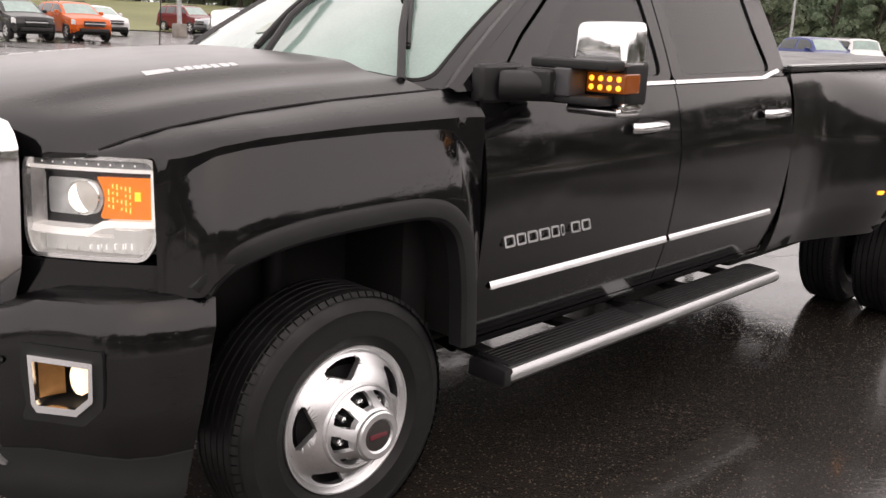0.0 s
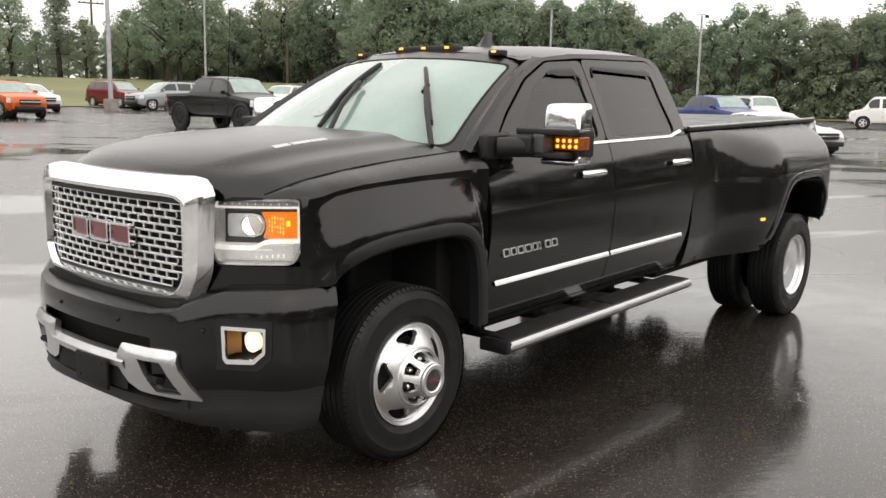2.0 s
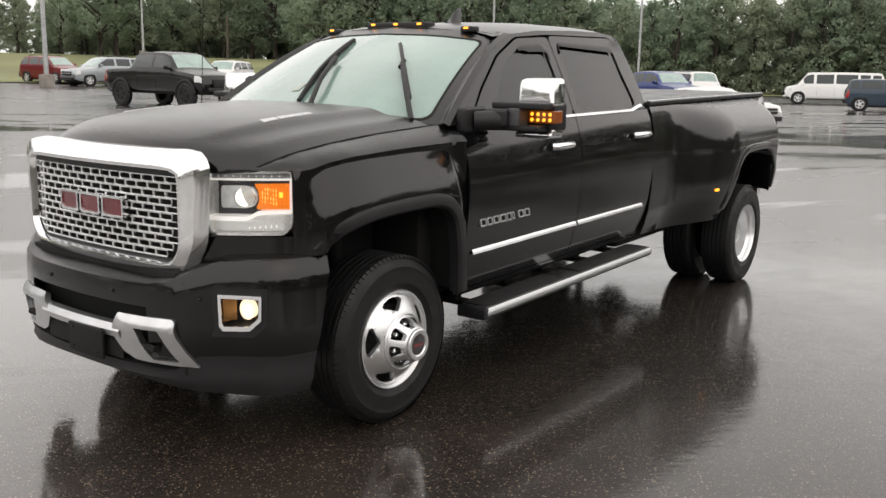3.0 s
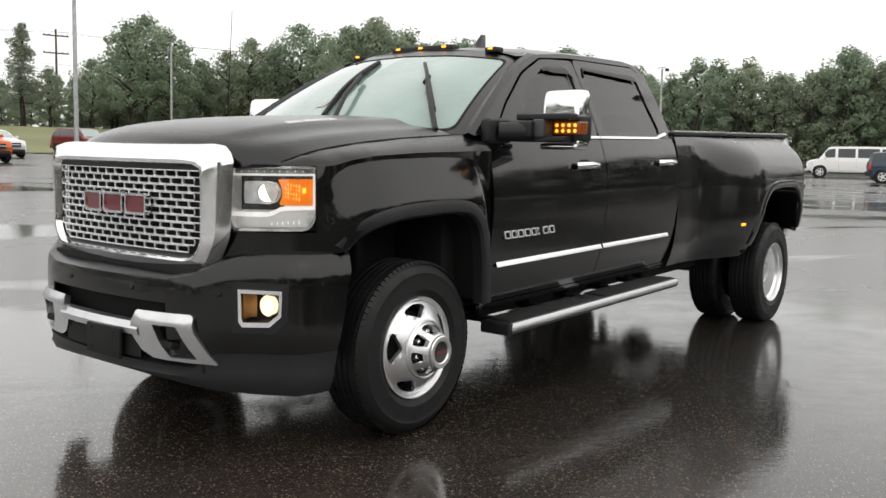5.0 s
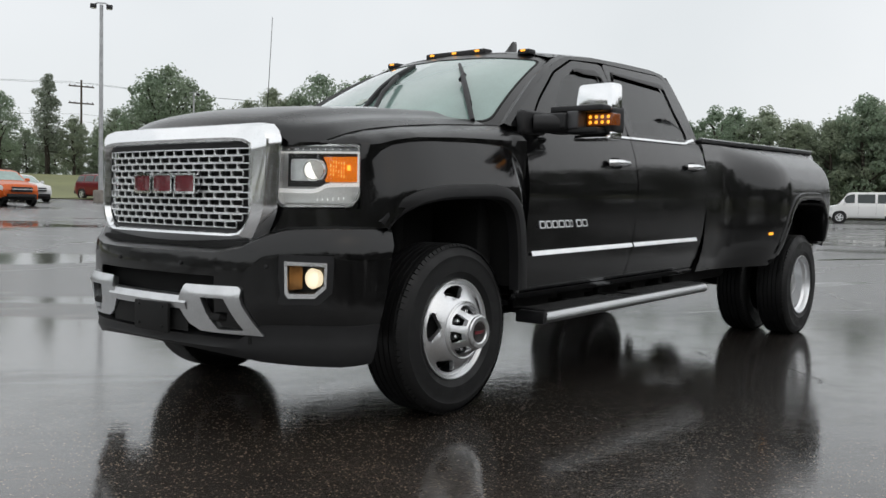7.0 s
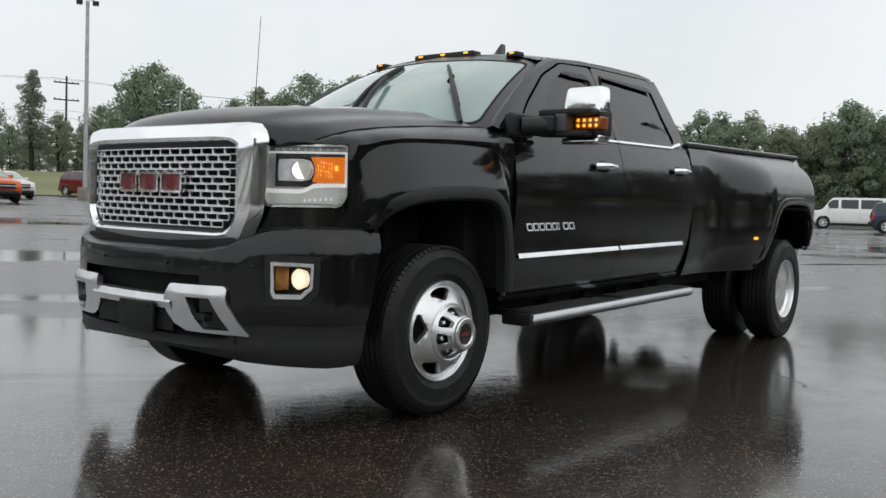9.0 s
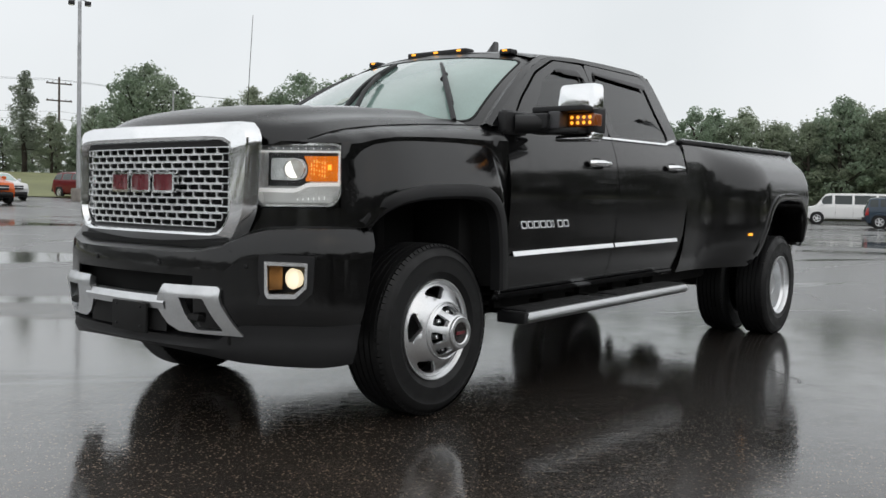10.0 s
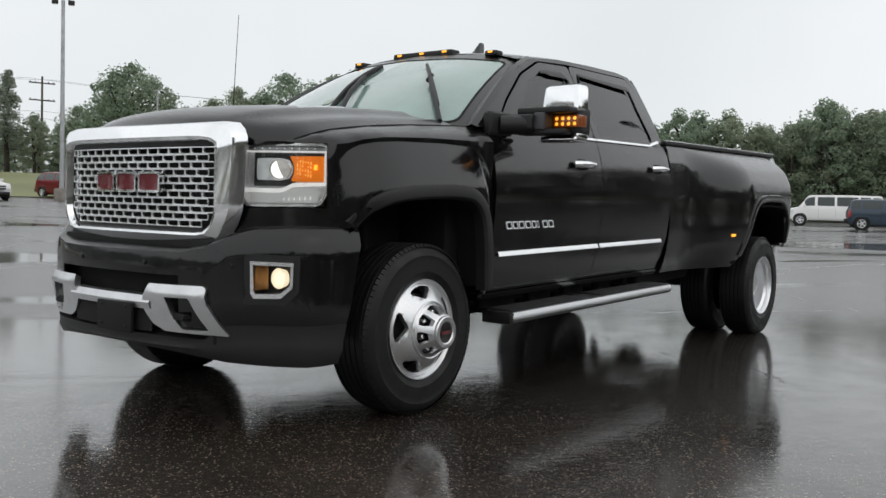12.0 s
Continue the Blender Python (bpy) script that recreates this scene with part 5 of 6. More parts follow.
# ---- wet asphalt and grass ----
def asphalt_material():
    """Worn asphalt under a thin film of rain water: rough stony base, smooth water coat above it."""
    m = mat("wet_asphalt", (0.02, 0.016, 0.013), 0.6, coat=1.0)
    nt = m.node_tree
    N, L = nt.nodes, nt.links
    b = N["Principled BSDF"]
    b.inputs["Specular IOR Level"].default_value = 0.25
    tc = N.new("ShaderNodeTexCoord")

    def noise_(scale, detail, rough=0.55, stretch=None, turn=35):
        n = N.new("ShaderNodeTexNoise")
        n.inputs["Scale"].default_value, n.inputs["Detail"].default_value, n.inputs["Roughness"].default_value = scale, detail, rough
        if stretch:
            mp = N.new("ShaderNodeMapping")
            mp.vector_type = "TEXTURE"
            mp.inputs["Scale"].default_value = stretch
            mp.inputs["Rotation"].default_value = (0, 0, radians(turn))
            L.new(tc.outputs["Object"], mp.inputs["Vector"])
            L.new(mp.outputs["Vector"], n.inputs["Vector"])
        else:
            L.new(tc.outputs["Object"], n.inputs["Vector"])
        return n.outputs["Fac"]

    def remap(v, a, c, lo=0.0, hi=1.0, kind="SMOOTHSTEP"):
        r = N.new("ShaderNodeMapRange")
        r.interpolation_type = kind
        for k, q in (("From Min", a), ("From Max", c), ("To Min", lo), ("To Max", hi)):
            r.inputs[k].default_value = q
        L.new(v, r.inputs["Value"])
        return r.outputs["Result"]

    def op(a, c, kind="MULTIPLY"):
        x = N.new("ShaderNodeMath")
        x.operation = kind
        for k, q in enumerate((a, c)):
            if isinstance(q, float):
                x.inputs[k].default_value = q
            else:
                L.new(q, x.inputs[k])
        return x.outputs[0]

    def blend(fac, a, c):
        x = N.new("ShaderNodeMix")
        x.data_type = "RGBA"
        L.new(fac, x.inputs["Factor"])
        for k, q in (("A", a), ("B", c)):
            if isinstance(q, tuple):
                x.inputs[k].default_value = (*q, 1)
            else:
                L.new(q, x.inputs[k])
        return x.outputs["Result"]

    coords = N.new("ShaderNodeSeparateXYZ")
    L.new(tc.outputs["Object"], coords.inputs["Vector"])
    # stones of the surfacing, some of them pale
    vo = N.new("ShaderNodeTexVoronoi")
    vo.inputs["Scale"].default_value = 120.0
    L.new(tc.outputs["Object"], vo.inputs["Vector"])
    cell = N.new("ShaderNodeSeparateColor")
    L.new(vo.outputs["Color"], cell.inputs["Color"])
    dome = remap(vo.outputs["Distance"], 0.05, 0.6, 1.0, 0.0)
    pale = op(remap(cell.outputs[0], 0.84, 0.98), remap(vo.outputs["Distance"], 0.25, 0.6, 1.0, 0.0))
    worn = remap(noise_(1.3, 6, 0.6), 0.35, 0.65)
    base = blend(noise_(0.8, 6), (0.005, 0.0038, 0.003), (0.014, 0.0105, 0.008))
    # browner with paler stones ahead of the nose, darker beside the cab
    brown_zone = remap(op(coords.outputs[0], op(noise_(0.6, 5), 2.0), "ADD"), 0.4, 2.6, 1.0, 0.0)
    base = blend(op(op(worn, 0.5, "ADD"), op(brown_zone, 0.5)), base, (0.040, 0.029, 0.021))
    base = blend(op(pale, remap(brown_zone, 0.0, 1.0, 0.5, 0.95)), base, (0.40, 0.31, 0.225))
    # cracks, in patches
    vc = N.new("ShaderNodeTexVoronoi")
    vc.feature = "DISTANCE_TO_EDGE"
    vc.inputs["Scale"].default_value = 0.22
    wob = N.new("ShaderNodeTexNoise")
    wob.inputs["Scale"].default_value, wob.inputs["Detail"].default_value = 1.6, 6.0
    L.new(tc.outputs["Object"], wob.inputs["Vector"])
    ad = N.new("ShaderNodeVectorMath")
    ad.operation = "MULTIPLY_ADD"
    ad.inputs[1].default_value = (0.9, 0.9, 0.0)
    L.new(wob.outputs["Color"], ad.inputs[0])
    L.new(tc.outputs["Object"], ad.inputs[2])
    L.new(ad.outputs["Vector"], vc.inputs["Vector"])
    crack = op(remap(vc.outputs["Distance"], 0.0, 0.004, 1.0, 0.0), remap(noise_(0.7, 3), 0.42, 0.55))
    base = blend(crack, base, (0.006, 0.006, 0.006))
    L.new(base, b.inputs["Base Color"])
    # coat IOR raised over the lot to brighten its mirrored sky, low behind camera
    off = N.new("ShaderNodeVectorMath")
    off.operation = "DISTANCE"
    off.inputs[1].default_value = (1.2, -2.8, 0)
    L.new(tc.outputs["Object"], off.inputs[0])
    away = off.outputs["Value"]
    L.new(op(op(remap(away, 2.7, 6.3, 0.0, 2.45), remap(coords.outputs[1], -8.0, -4.0)), 1.56, "ADD"), b.inputs["Coat IOR"])
    # the water: pools and long runs lie smooth, thin film between them breaks up over the stones
    pools = remap(noise_(0.22, 6, 0.6, (3.0, 1.0, 1.0), 145), 0.54, 0.60)
    runs = remap(noise_(1.1, 6, 0.62, (9.0, 1.0, 1.0), 145), 0.57, 0.63)
    wet = op(pools, runs, "MAXIMUM")
    for cx, cy, turn, a, c in ((20.5, 1.6, 13.6, 9.5, 4.5), (3.0, 8.8, 62.0, 1.7, 2.6), (9.0, 19.0, 60.0, 1.6, 6.0)):
        mp = N.new("ShaderNodeMapping")
        mp.vector_type = "TEXTURE"
        mp.inputs["Location"].default_value, mp.inputs["Rotation"].default_value, mp.inputs["Scale"].default_value = (cx, cy, 0), (0, 0, radians(turn)), (a, c, 1.0)
        L.new(tc.outputs["Object"], mp.inputs["Vector"])
        ln = N.new("ShaderNodeVectorMath")
        ln.operation = "LENGTH"
        L.new(mp.outputs["Vector"], ln.inputs[0])
        puddle = remap(op(ln.outputs["Value"], op(noise_(0.9, 6, 0.65, (5.0, 1.0, 1.0), 118), 3.0), "ADD"), 1.75, 2.1, 1.0, 0.0)
        wet = op(wet, puddle, "MAXIMUM")
    farther = op(remap(away, 3.2, 7.0), remap(coords.outputs[1], -7.0, -3.5))
    film = op(wet, op(remap(noise_(2.2, 7, 0.7), 0.38, 0.60, 0.73, 0.97), remap(farther, 0.0, 1.0, 1.0, 0.15, "LINEAR")), "MAXIMUM")
    L.new(remap(film, 0.0, 1.0, 0.80, 1.0, "LINEAR"), b.inputs["Coat Weight"])
    L.new(op(remap(film, 0.0, 1.0, 0.30, 0.025, "LINEAR"), op(crack, 0.2), "ADD"), b.inputs["Coat Roughness"])
    grit = noise_(150.0, 3, 0.6)
    ripple = noise_(9.0, 4, 0.55, (1.0, 2.0, 1.0), 50)
    stony = op(op(dome, op(op(cell.outputs[1], 0.8), 0.3, "ADD")), op(grit, 0.5), "ADD")
    low = N.new("ShaderNodeBump")
    low.inputs["Distance"].default_value, low.inputs["Strength"].default_value = 0.003, 0.9
    L.new(stony, low.inputs["Height"])
    L.new(low.outputs["Normal"], b.inputs["Normal"])
    top = N.new("ShaderNodeBump")
    top.inputs["Distance"].default_value = 0.0022
    L.new(op(remap(film, 0.0, 1.0, 0.45, 0.20, "LINEAR"), remap(away, 4.0, 14.0, 1.0, 0.4)), top.inputs["Strength"])
    L.new(op(op(op(stony, 0.30), op(ripple, 2.0), "ADD"), op(noise_(34.0, 2, 0.5, (1.0, 2.6, 1.0), 50), 1.0), "ADD"), top.inputs["Height"])
    L.new(top.outputs["Normal"], b.inputs["Coat Normal"])
    return m


M_ASPHALT = asphalt_material()
M_GRASS = varied(mat("wet_grass", (0.185, 0.195, 0.085), 0.7), 0.09, 0.40, bump=0.6, fine=9.0, dist=0.05)


def polar(radii, a0, a1, n, lift, close):
    rows = []
    for r in radii:
        row = []
        for k in range(n if close else n + 1):
            a = radians(a0 + (a1 - a0) * k / n)
            rr = r(math.degrees(a)) if callable(r) else r
            x, y = EYE0[0] + rr * math.cos(a), EYE0[1] + rr * math.sin(a)
            row.append((x, y, lot_z(x, y) + lift))
        rows.append(row)
    return grid(rows, close)


ground = polar([0.01, 1, 2, 3, 4.5, 6, 7.3, 8.5, 9.4, 10.5, 12, 13.5, 15, 16.5, 18, 19.5, 21, 23, 25, 27.5, 30, 36, 43, 50, 56, 60, 64, 68, 72, 76, 80, 85, 90, 95, 100, 105, 120, 150, 220, 400, 900, 2500], -180, 180, 180, 0.0, True)
tagged(part("ground", ground, M_ASPHALT, sharp=180), "dark wet asphalt car park with puddles", "ground", kind="structure")
lawn = polar([(lambda a, f=f: lot_edge((a + 180) % 360 - 180) + f) for f in (0, 0.3, 4, 8, 12, 16, 20, 26, 32, 40, 50, 70, 110)], -180, 180, 240, 0.06, True)
tagged(part("grass_bank", lawn, M_GRASS, sharp=180), "wet green grass verge round the lot", "grass", kind="structure")


# ---- trees ----
def leaf_material(name, c):
    m = mat(name, c, 0.55)
    nt = m.node_tree
    b = nt.nodes["Principled BSDF"]
    ge, oi = nt.nodes.new("ShaderNodeNewGeometry"), nt.nodes.new("ShaderNodeObjectInfo")
    hs = nt.nodes.new("ShaderNodeHueSaturation")
    hs.inputs["Color"].default_value = (*c, 1)
    m1 = nt.nodes.new("ShaderNodeMapRange")
    m1.inputs["To Min"].default_value, m1.inputs["To Max"].default_value = 0.82, 1.18
    nt.links.new(ge.outputs["Random Per Island"], m1.inputs["Value"])
    nt.links.new(m1.outputs["Result"], hs.inputs["Value"])
    m2 = nt.nodes.new("ShaderNodeMapRange")
    m2.inputs["To Min"].default_value, m2.inputs["To Max"].default_value = 0.465, 0.52
    nt.links.new(oi.outputs["Random"], m2.inputs["Value"])
    nt.links.new(m2.outputs["Result"], hs.inputs["Hue"])
    nt.links.new(hs.outputs["Color"], b.inputs["Base Color"])
    tr = nt.nodes.new("ShaderNodeBsdfTranslucent")
    nt.links.new(hs.outputs["Color"], tr.inputs["Color"])
    mx = nt.nodes.new("ShaderNodeMixShader")
    mx.inputs["Fac"].default_value = 0.62
    nt.links.new(b.outputs["BSDF"], mx.inputs[1])
    nt.links.new(tr.outputs["BSDF"], mx.inputs[2])
    nt.links.new(mx.outputs["Shader"], nt.nodes["Material Output"].inputs["Surface"])
    return m


M_BARK = varied(mat("bark", (0.055, 0.045, 0.036), 0.85), 3, 0.4, bump=0.6, fine=14, dist=0.03)
# leaf and needle colours paled to stand for rain haze in the distance
M_HAZED_LEAF = leaf_material("haze_paled_leaves", (0.30, 0.365, 0.265))
# darker copy of the leaves, to darken what the black paint mirrors
M_DARK_LEAF = leaf_material("darkened_leaf_copy", (0.075, 0.090, 0.05))
M_HAZED_NEEDLE = leaf_material("haze_paled_needles", (0.29, 0.34, 0.27))


def leaf_cloud(rng, centres, per, size):
    """Many small bent leaf sprays round the given clumps."""
    verts, faces = [], []
    for (cx, cy, cz, rx, rz) in centres:
        for _ in range(per):
            while True:
                d = Vector((rng.uniform(-1, 1), rng.uniform(-1, 1), rng.uniform(-1, 1)))
                if 0.25 < d.length < 1:
                    break
            d = d.normalized() * (d.length ** 0.4) + Vector((rng.gauss(0, 0.13), rng.gauss(0, 0.13), rng.gauss(0, 0.13)))
            p = Vector((cx + d.x * rx, cy + d.y * rx, cz + d.z * rz))
            q = Vector((d.x + rng.uniform(-1, 1), d.y + rng.uniform(-1, 1), d.z + rng.uniform(-0.3, 1.2))).to_track_quat("Z", "Y") @ Euler((0, 0, rng.uniform(0, 6.28))).to_quaternion()
            s = size * rng.uniform(0.55, 1.35)
            base = len(verts)
            for u, v, w in ((-0.5, 0, 0), (0, -0.32, 0.12), (0.5, 0, -0.1), (0, 0.34, 0.1)):
                verts.append(p + q @ Vector((u * s, v * s, w * s)))
            faces.append((base, base + 1, base + 2, base + 3))
    me = bpy.data.meshes.new("crown")
    me.from_pydata(verts, [], faces)
    return me


def make_tree(seed, height, spread, clear, pine=False):
    rng = random.Random(seed)
    tree = new("tree")
    pts = [(rng.uniform(-0.12, 0.12) * k, rng.uniform(-0.12, 0.12) * k, height * 0.86 * k / 5) for k in range(6)]
    limbs = [tube(pts, 0.028 * height, 8, 0.006 * height)]
    centres = []
    if pine:
        for k in range(20):
            t = k / 19
            z = height * (0.26 + 0.74 * t) + rng.uniform(-0.25, 0.25)
            r = (spread * (1 - t) ** 0.7 + 0.25) * (0.55 + 0.75 * rng.random())
            for j in range(5 if t < 0.9 else 2):
                a = rng.uniform(0, 6.28)
                e = (math.cos(a) * r * 0.8, math.sin(a) * r * 0.8, z - 0.12 * r)
                limbs.append(tube([(0, 0, z - 0.1), e], 0.05, 5, 0.015))
                centres.append((e[0] * 0.8, e[1] * 0.8, e[2], r * 0.45 + 0.3, 0.34 + 0.12 * r))
        me = leaf_cloud(rng, centres, 60, 0.26)
    else:
        n = 48
        for k in range(n):
            t = (k + 0.5) / n
            z = height * (clear + (0.98 - clear) * t)
            env = spread * (math.sin(math.pi * min(1, 0.16 + 0.84 * t) ** 0.9) ** 0.65)
            a = k * 2.4 + rng.uniform(-0.5, 0.5)
            r = env * rng.uniform(0.35, 1.0) if t < 0.9 else env * rng.uniform(0, 0.5)
            c = (math.cos(a) * r, math.sin(a) * r, z + rng.uniform(-0.3, 0.3))
            size = spread * rng.uniform(0.15, 0.36)
            centres.append((*c, size, size * rng.uniform(0.6, 0.85)))
            if k % 3 == 0:
                zz = max(height * 0.2, z - r * 0.7)
                limbs.append(tube([(0, 0, zz), (c[0] * 0.5, c[1] * 0.5, (zz + c[2]) / 2 + 0.2), c], 0.011 * height, 6, 0.02))
        me = leaf_cloud(rng, centres, 115 if clear < 0.1 else 85, 0.30)
    me.materials.append(M_HAZED_NEEDLE if pine else M_HAZED_LEAF)
    part("trunk", join(*limbs), M_BARK, tree)
    crown = new("crown", me)
    crown.parent = tree
    return tree


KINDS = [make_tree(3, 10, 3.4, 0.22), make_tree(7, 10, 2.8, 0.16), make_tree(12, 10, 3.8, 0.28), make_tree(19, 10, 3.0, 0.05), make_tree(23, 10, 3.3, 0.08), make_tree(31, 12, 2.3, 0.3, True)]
LABELS = ["tall leafy green tree beside the lot", "slim leafy green tree beside the lot", "broad leafy green tree with bare lower trunk", "leafy green tree with foliage to the ground", "bushy green tree with foliage to the ground", "tall pine with sparse tiered branches"]
for k, t in enumerate(KINDS):
    tagged(t, LABELS[k], "tree", "trees round the lot")
used = set()


def plant(kind, bearing, dist, height, turn=0.0):
    a = radians(bearing)
    x, y = EYE0[0] + dist * math.cos(a), EYE0[1] + dist * math.sin(a)
    s = height / (12 if kind == 5 else 10)
    src = KINDS[kind]
    m = Matrix.Translation((x, y, lot_z(x, y) - 0.1)) @ Matrix.Rotation(turn, 4, "Z")
    if kind in used:
        t = copy_thing(src, m)
    else:
        t = src
        used.add(kind)
        t.matrix_basis = m
    t.scale = (s * random.uniform(0.92, 1.15), s * random.uniform(0.92, 1.15), s)
    return t


random.seed(5)
# the skyline over the hood: single trees sized to match it from the camera
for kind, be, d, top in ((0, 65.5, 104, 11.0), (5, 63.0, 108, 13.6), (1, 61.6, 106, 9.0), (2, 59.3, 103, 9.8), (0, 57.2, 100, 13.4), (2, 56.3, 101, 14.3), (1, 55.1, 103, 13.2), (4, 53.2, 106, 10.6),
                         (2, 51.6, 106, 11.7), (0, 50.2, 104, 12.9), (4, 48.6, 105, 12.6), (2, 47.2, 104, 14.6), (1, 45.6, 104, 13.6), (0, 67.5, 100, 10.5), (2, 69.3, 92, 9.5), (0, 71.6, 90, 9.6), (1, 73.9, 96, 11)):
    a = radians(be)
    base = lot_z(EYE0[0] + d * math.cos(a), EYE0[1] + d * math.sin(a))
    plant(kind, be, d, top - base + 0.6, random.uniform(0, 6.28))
# undergrowth and a second row behind them
for row, d in enumerate((113, 119, 126)):
    for k in range(20):
        if 44 + 1.75 * k > 58:
            break
        plant(random.choice((3, 4)), 44 + 0.6 * row + 1.75 * k + random.uniform(-0.4, 0.4), d + random.uniform(-2, 2), random.uniform(5.6, 7.2) + 0.3 * row if k > 4 else random.uniform(7.5, 9), random.uniform(0, 6.28))
# crowns closing the gaps behind the skyline
for k in range(11):
    plant(random.choice((0, 1, 3, 4)), 45 + 1.3 * k + random.uniform(-0.3, 0.3), random.uniform(109, 112), random.uniform(7.6, 9.4), random.uniform(0, 6.28))
for k in range(8):
    plant(random.choice((3, 4)), 58 + 1.2 * k + random.uniform(-0.3, 0.3), random.uniform(112, 116), random.uniform(5.0, 6.5), random.uniform(0, 6.28))
# far tree line beyond the field
for k in range(26):
    plant(random.choice((0, 3, 4)), 55.5 + 1.0 * k + random.uniform(-0.3, 0.3), random.uniform(150, 164), random.uniform(5.0, 7.5), random.uniform(0, 6.28))
# shrubs closing the foot of the wood
for k in range(38):
    plant(random.choice((3, 4)), 2 + 1.1 * k + random.uniform(-0.3, 0.3), random.uniform(102, 106), random.uniform(5.0, 6.5), random.uniform(0, 6.28))
# thick wood to the right
SKY = [(2, 11.6), (12, 11.5), (14.5, 11.6), (16.4, 10.2), (18.4, 11.8), (21, 11.2), (24.2, 10.0), (30, 11.5), (38, 12.0), (45, 12.5)]
for row, d in enumerate((91, 95, 100)):
    k = 0
    be = 1.0 + 0.9 * row
    while be < 45.5:
        top = lerp(SKY, be) * random.uniform(0.82, 1.06) * (1.0, 1.0, 1.03)[row]
        plant(random.choice((0, 1, 3, 3, 4, 4)) if row == 0 else random.choice((0, 1, 2, 3)), be, d + random.uniform(-1.5, 1.5), top - 1.0, random.uniform(0, 6.28))
        be += random.uniform(1.5, 2.3)
# unseen woods all round behind the camera, leaves darkened for the paint's reflections
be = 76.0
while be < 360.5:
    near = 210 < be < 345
    rear_tree = plant(random.choice((0, 3, 4, 3, 4)), be, random.uniform(47, 52) if near else random.uniform(78, 92), random.uniform(9, 12), random.uniform(0, 6.28))
    for o in rear_tree.children:
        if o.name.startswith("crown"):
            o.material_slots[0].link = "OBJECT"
            o.material_slots[0].material = M_DARK_LEAF
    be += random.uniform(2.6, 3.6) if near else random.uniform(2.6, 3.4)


# ---- posts, poles and wires ----
M_GALV = varied(mat("galvanised_steel", (0.42, 0.43, 0.44), 0.5, 0.6), 4, 0.2)
M_CONCRETE = varied(mat("concrete", (0.22, 0.20, 0.18), 0.8), 3, 0.3, bump=0.4, fine=30, dist=0.01)
M_WOOD = varied(mat("weathered_pole", (0.09, 0.075, 0.06), 0.85), 2, 0.4, bump=0.5, fine=20, dist=0.01)


def lamp_post(x, y, height, r=0.10, facing=0.0, heads=(-1, 1)):
    z = lot_z(x, y)
    post = new("lamp_post")
    part("footing", lathe2([(0.40, -0.3), (0.40, 0.62), (0.37, 0.68), (0.02, 0.70)], 24), M_CONCRETE, post, "concrete footing")
    part("pole", tube([(0, 0, 0.66), (0, 0, height)], r, 12, r * 0.72), M_GALV, post)
    part("bracket", tube([(-0.40, 0, height - 0.02), (-0.2, 0, height + 0.10), (0.2, 0, height + 0.10), (0.40, 0, height - 0.02)], 0.04, 8), M_GALV, post)
    for s in heads:
        head = part("lamp_head", box(s * 0.42 - 0.17, s * 0.42 + 0.17, -0.16, 0.16, height - 0.22, height + 0.02, 0.06, 3), M_GREYPLAS, post)
        part("lamp_glass", box(s * 0.42 - 0.12, s * 0.42 + 0.12, -0.11, 0.11, height - 0.235, height - 0.218, 0.004), M_REFLECTOR, head)
    post.matrix_basis = Matrix.Translation((x, y, z)) @ Matrix.Rotation(facing, 4, "Z")
    return tagged(post, "tall grey steel car park lamp post on concrete footing", "lamp post", "car park lamp posts")


def lathe2(profile, n=24):
    return grid([[(r * math.cos(a), r * math.sin(a), z) for a in (2 * math.pi * k / n for k in range(n))] for r, z in profile], True)


def by_bearing(be, d):
    return EYE0[0] + d * math.cos(radians(be)), EYE0[1] + d * math.sin(radians(be))


lamp_post(23.8, 43.6, 11.0, 0.13, radians(-30))
lamp_post(25.8, -7.25, 11.6, 0.13, radians(-10))
for be, d in ((54.85, 95), (24.9, 83), (33.8, 86)):
    lamp_post(*by_bearing(be, d), 8.7, 0.12, radians(be - 90), (1,))


def utility_pole(be, d, height, arms=2):
    x, y = by_bearing(be, d)
    pole = new("utility_pole")
    part("pole", tube([(0, 0, -0.3), (0, 0, height)], 0.17, 10, 0.12), M_WOOD, pole)
    for k in range(arms):
        z = height - 0.8 - 2.1 * k
        arm = part("crossarm", box(-1.5, 1.5, -0.08, 0.08, z - 0.08, z + 0.08, 0.01), M_WOOD, pole)
        for u in (-1.35, -0.75, 0.75, 1.35):
            part("insulator", at_xy(lathe2([(0.03, z + 0.08), (0.06, z + 0.12), (0.05, z + 0.2), (0.01, z + 0.24)], 8), u, 0), M_GREYPLAS, arm)
    pole.matrix_basis = Matrix.Translation((x, y, lot_z(x, y))) @ Matrix.Rotation(radians(be - 90 + 12), 4, "Z")
    return tagged(pole, "weathered wooden utility pole with crossarms", "utility pole", "utility poles")


def at_xy(bm, x, y):
    for v in bm.verts:
        v.co.x += x
        v.co.y += y
    return bm


utility_pole(61.2, 122, 12.3)
utility_pole(83.0, 118, 12.3)
utility_pole(39.0, 128, 12.3)
utility_pole(50.0, 99, 4.4, 0)


def pole_top(be, d, u, h):
    x, y = by_bearing(be, d)
    a = radians(be - 90 + 12)
    return Vector((x + u * math.cos(a), y + u * math.sin(a), lot_z(x, y) + h))


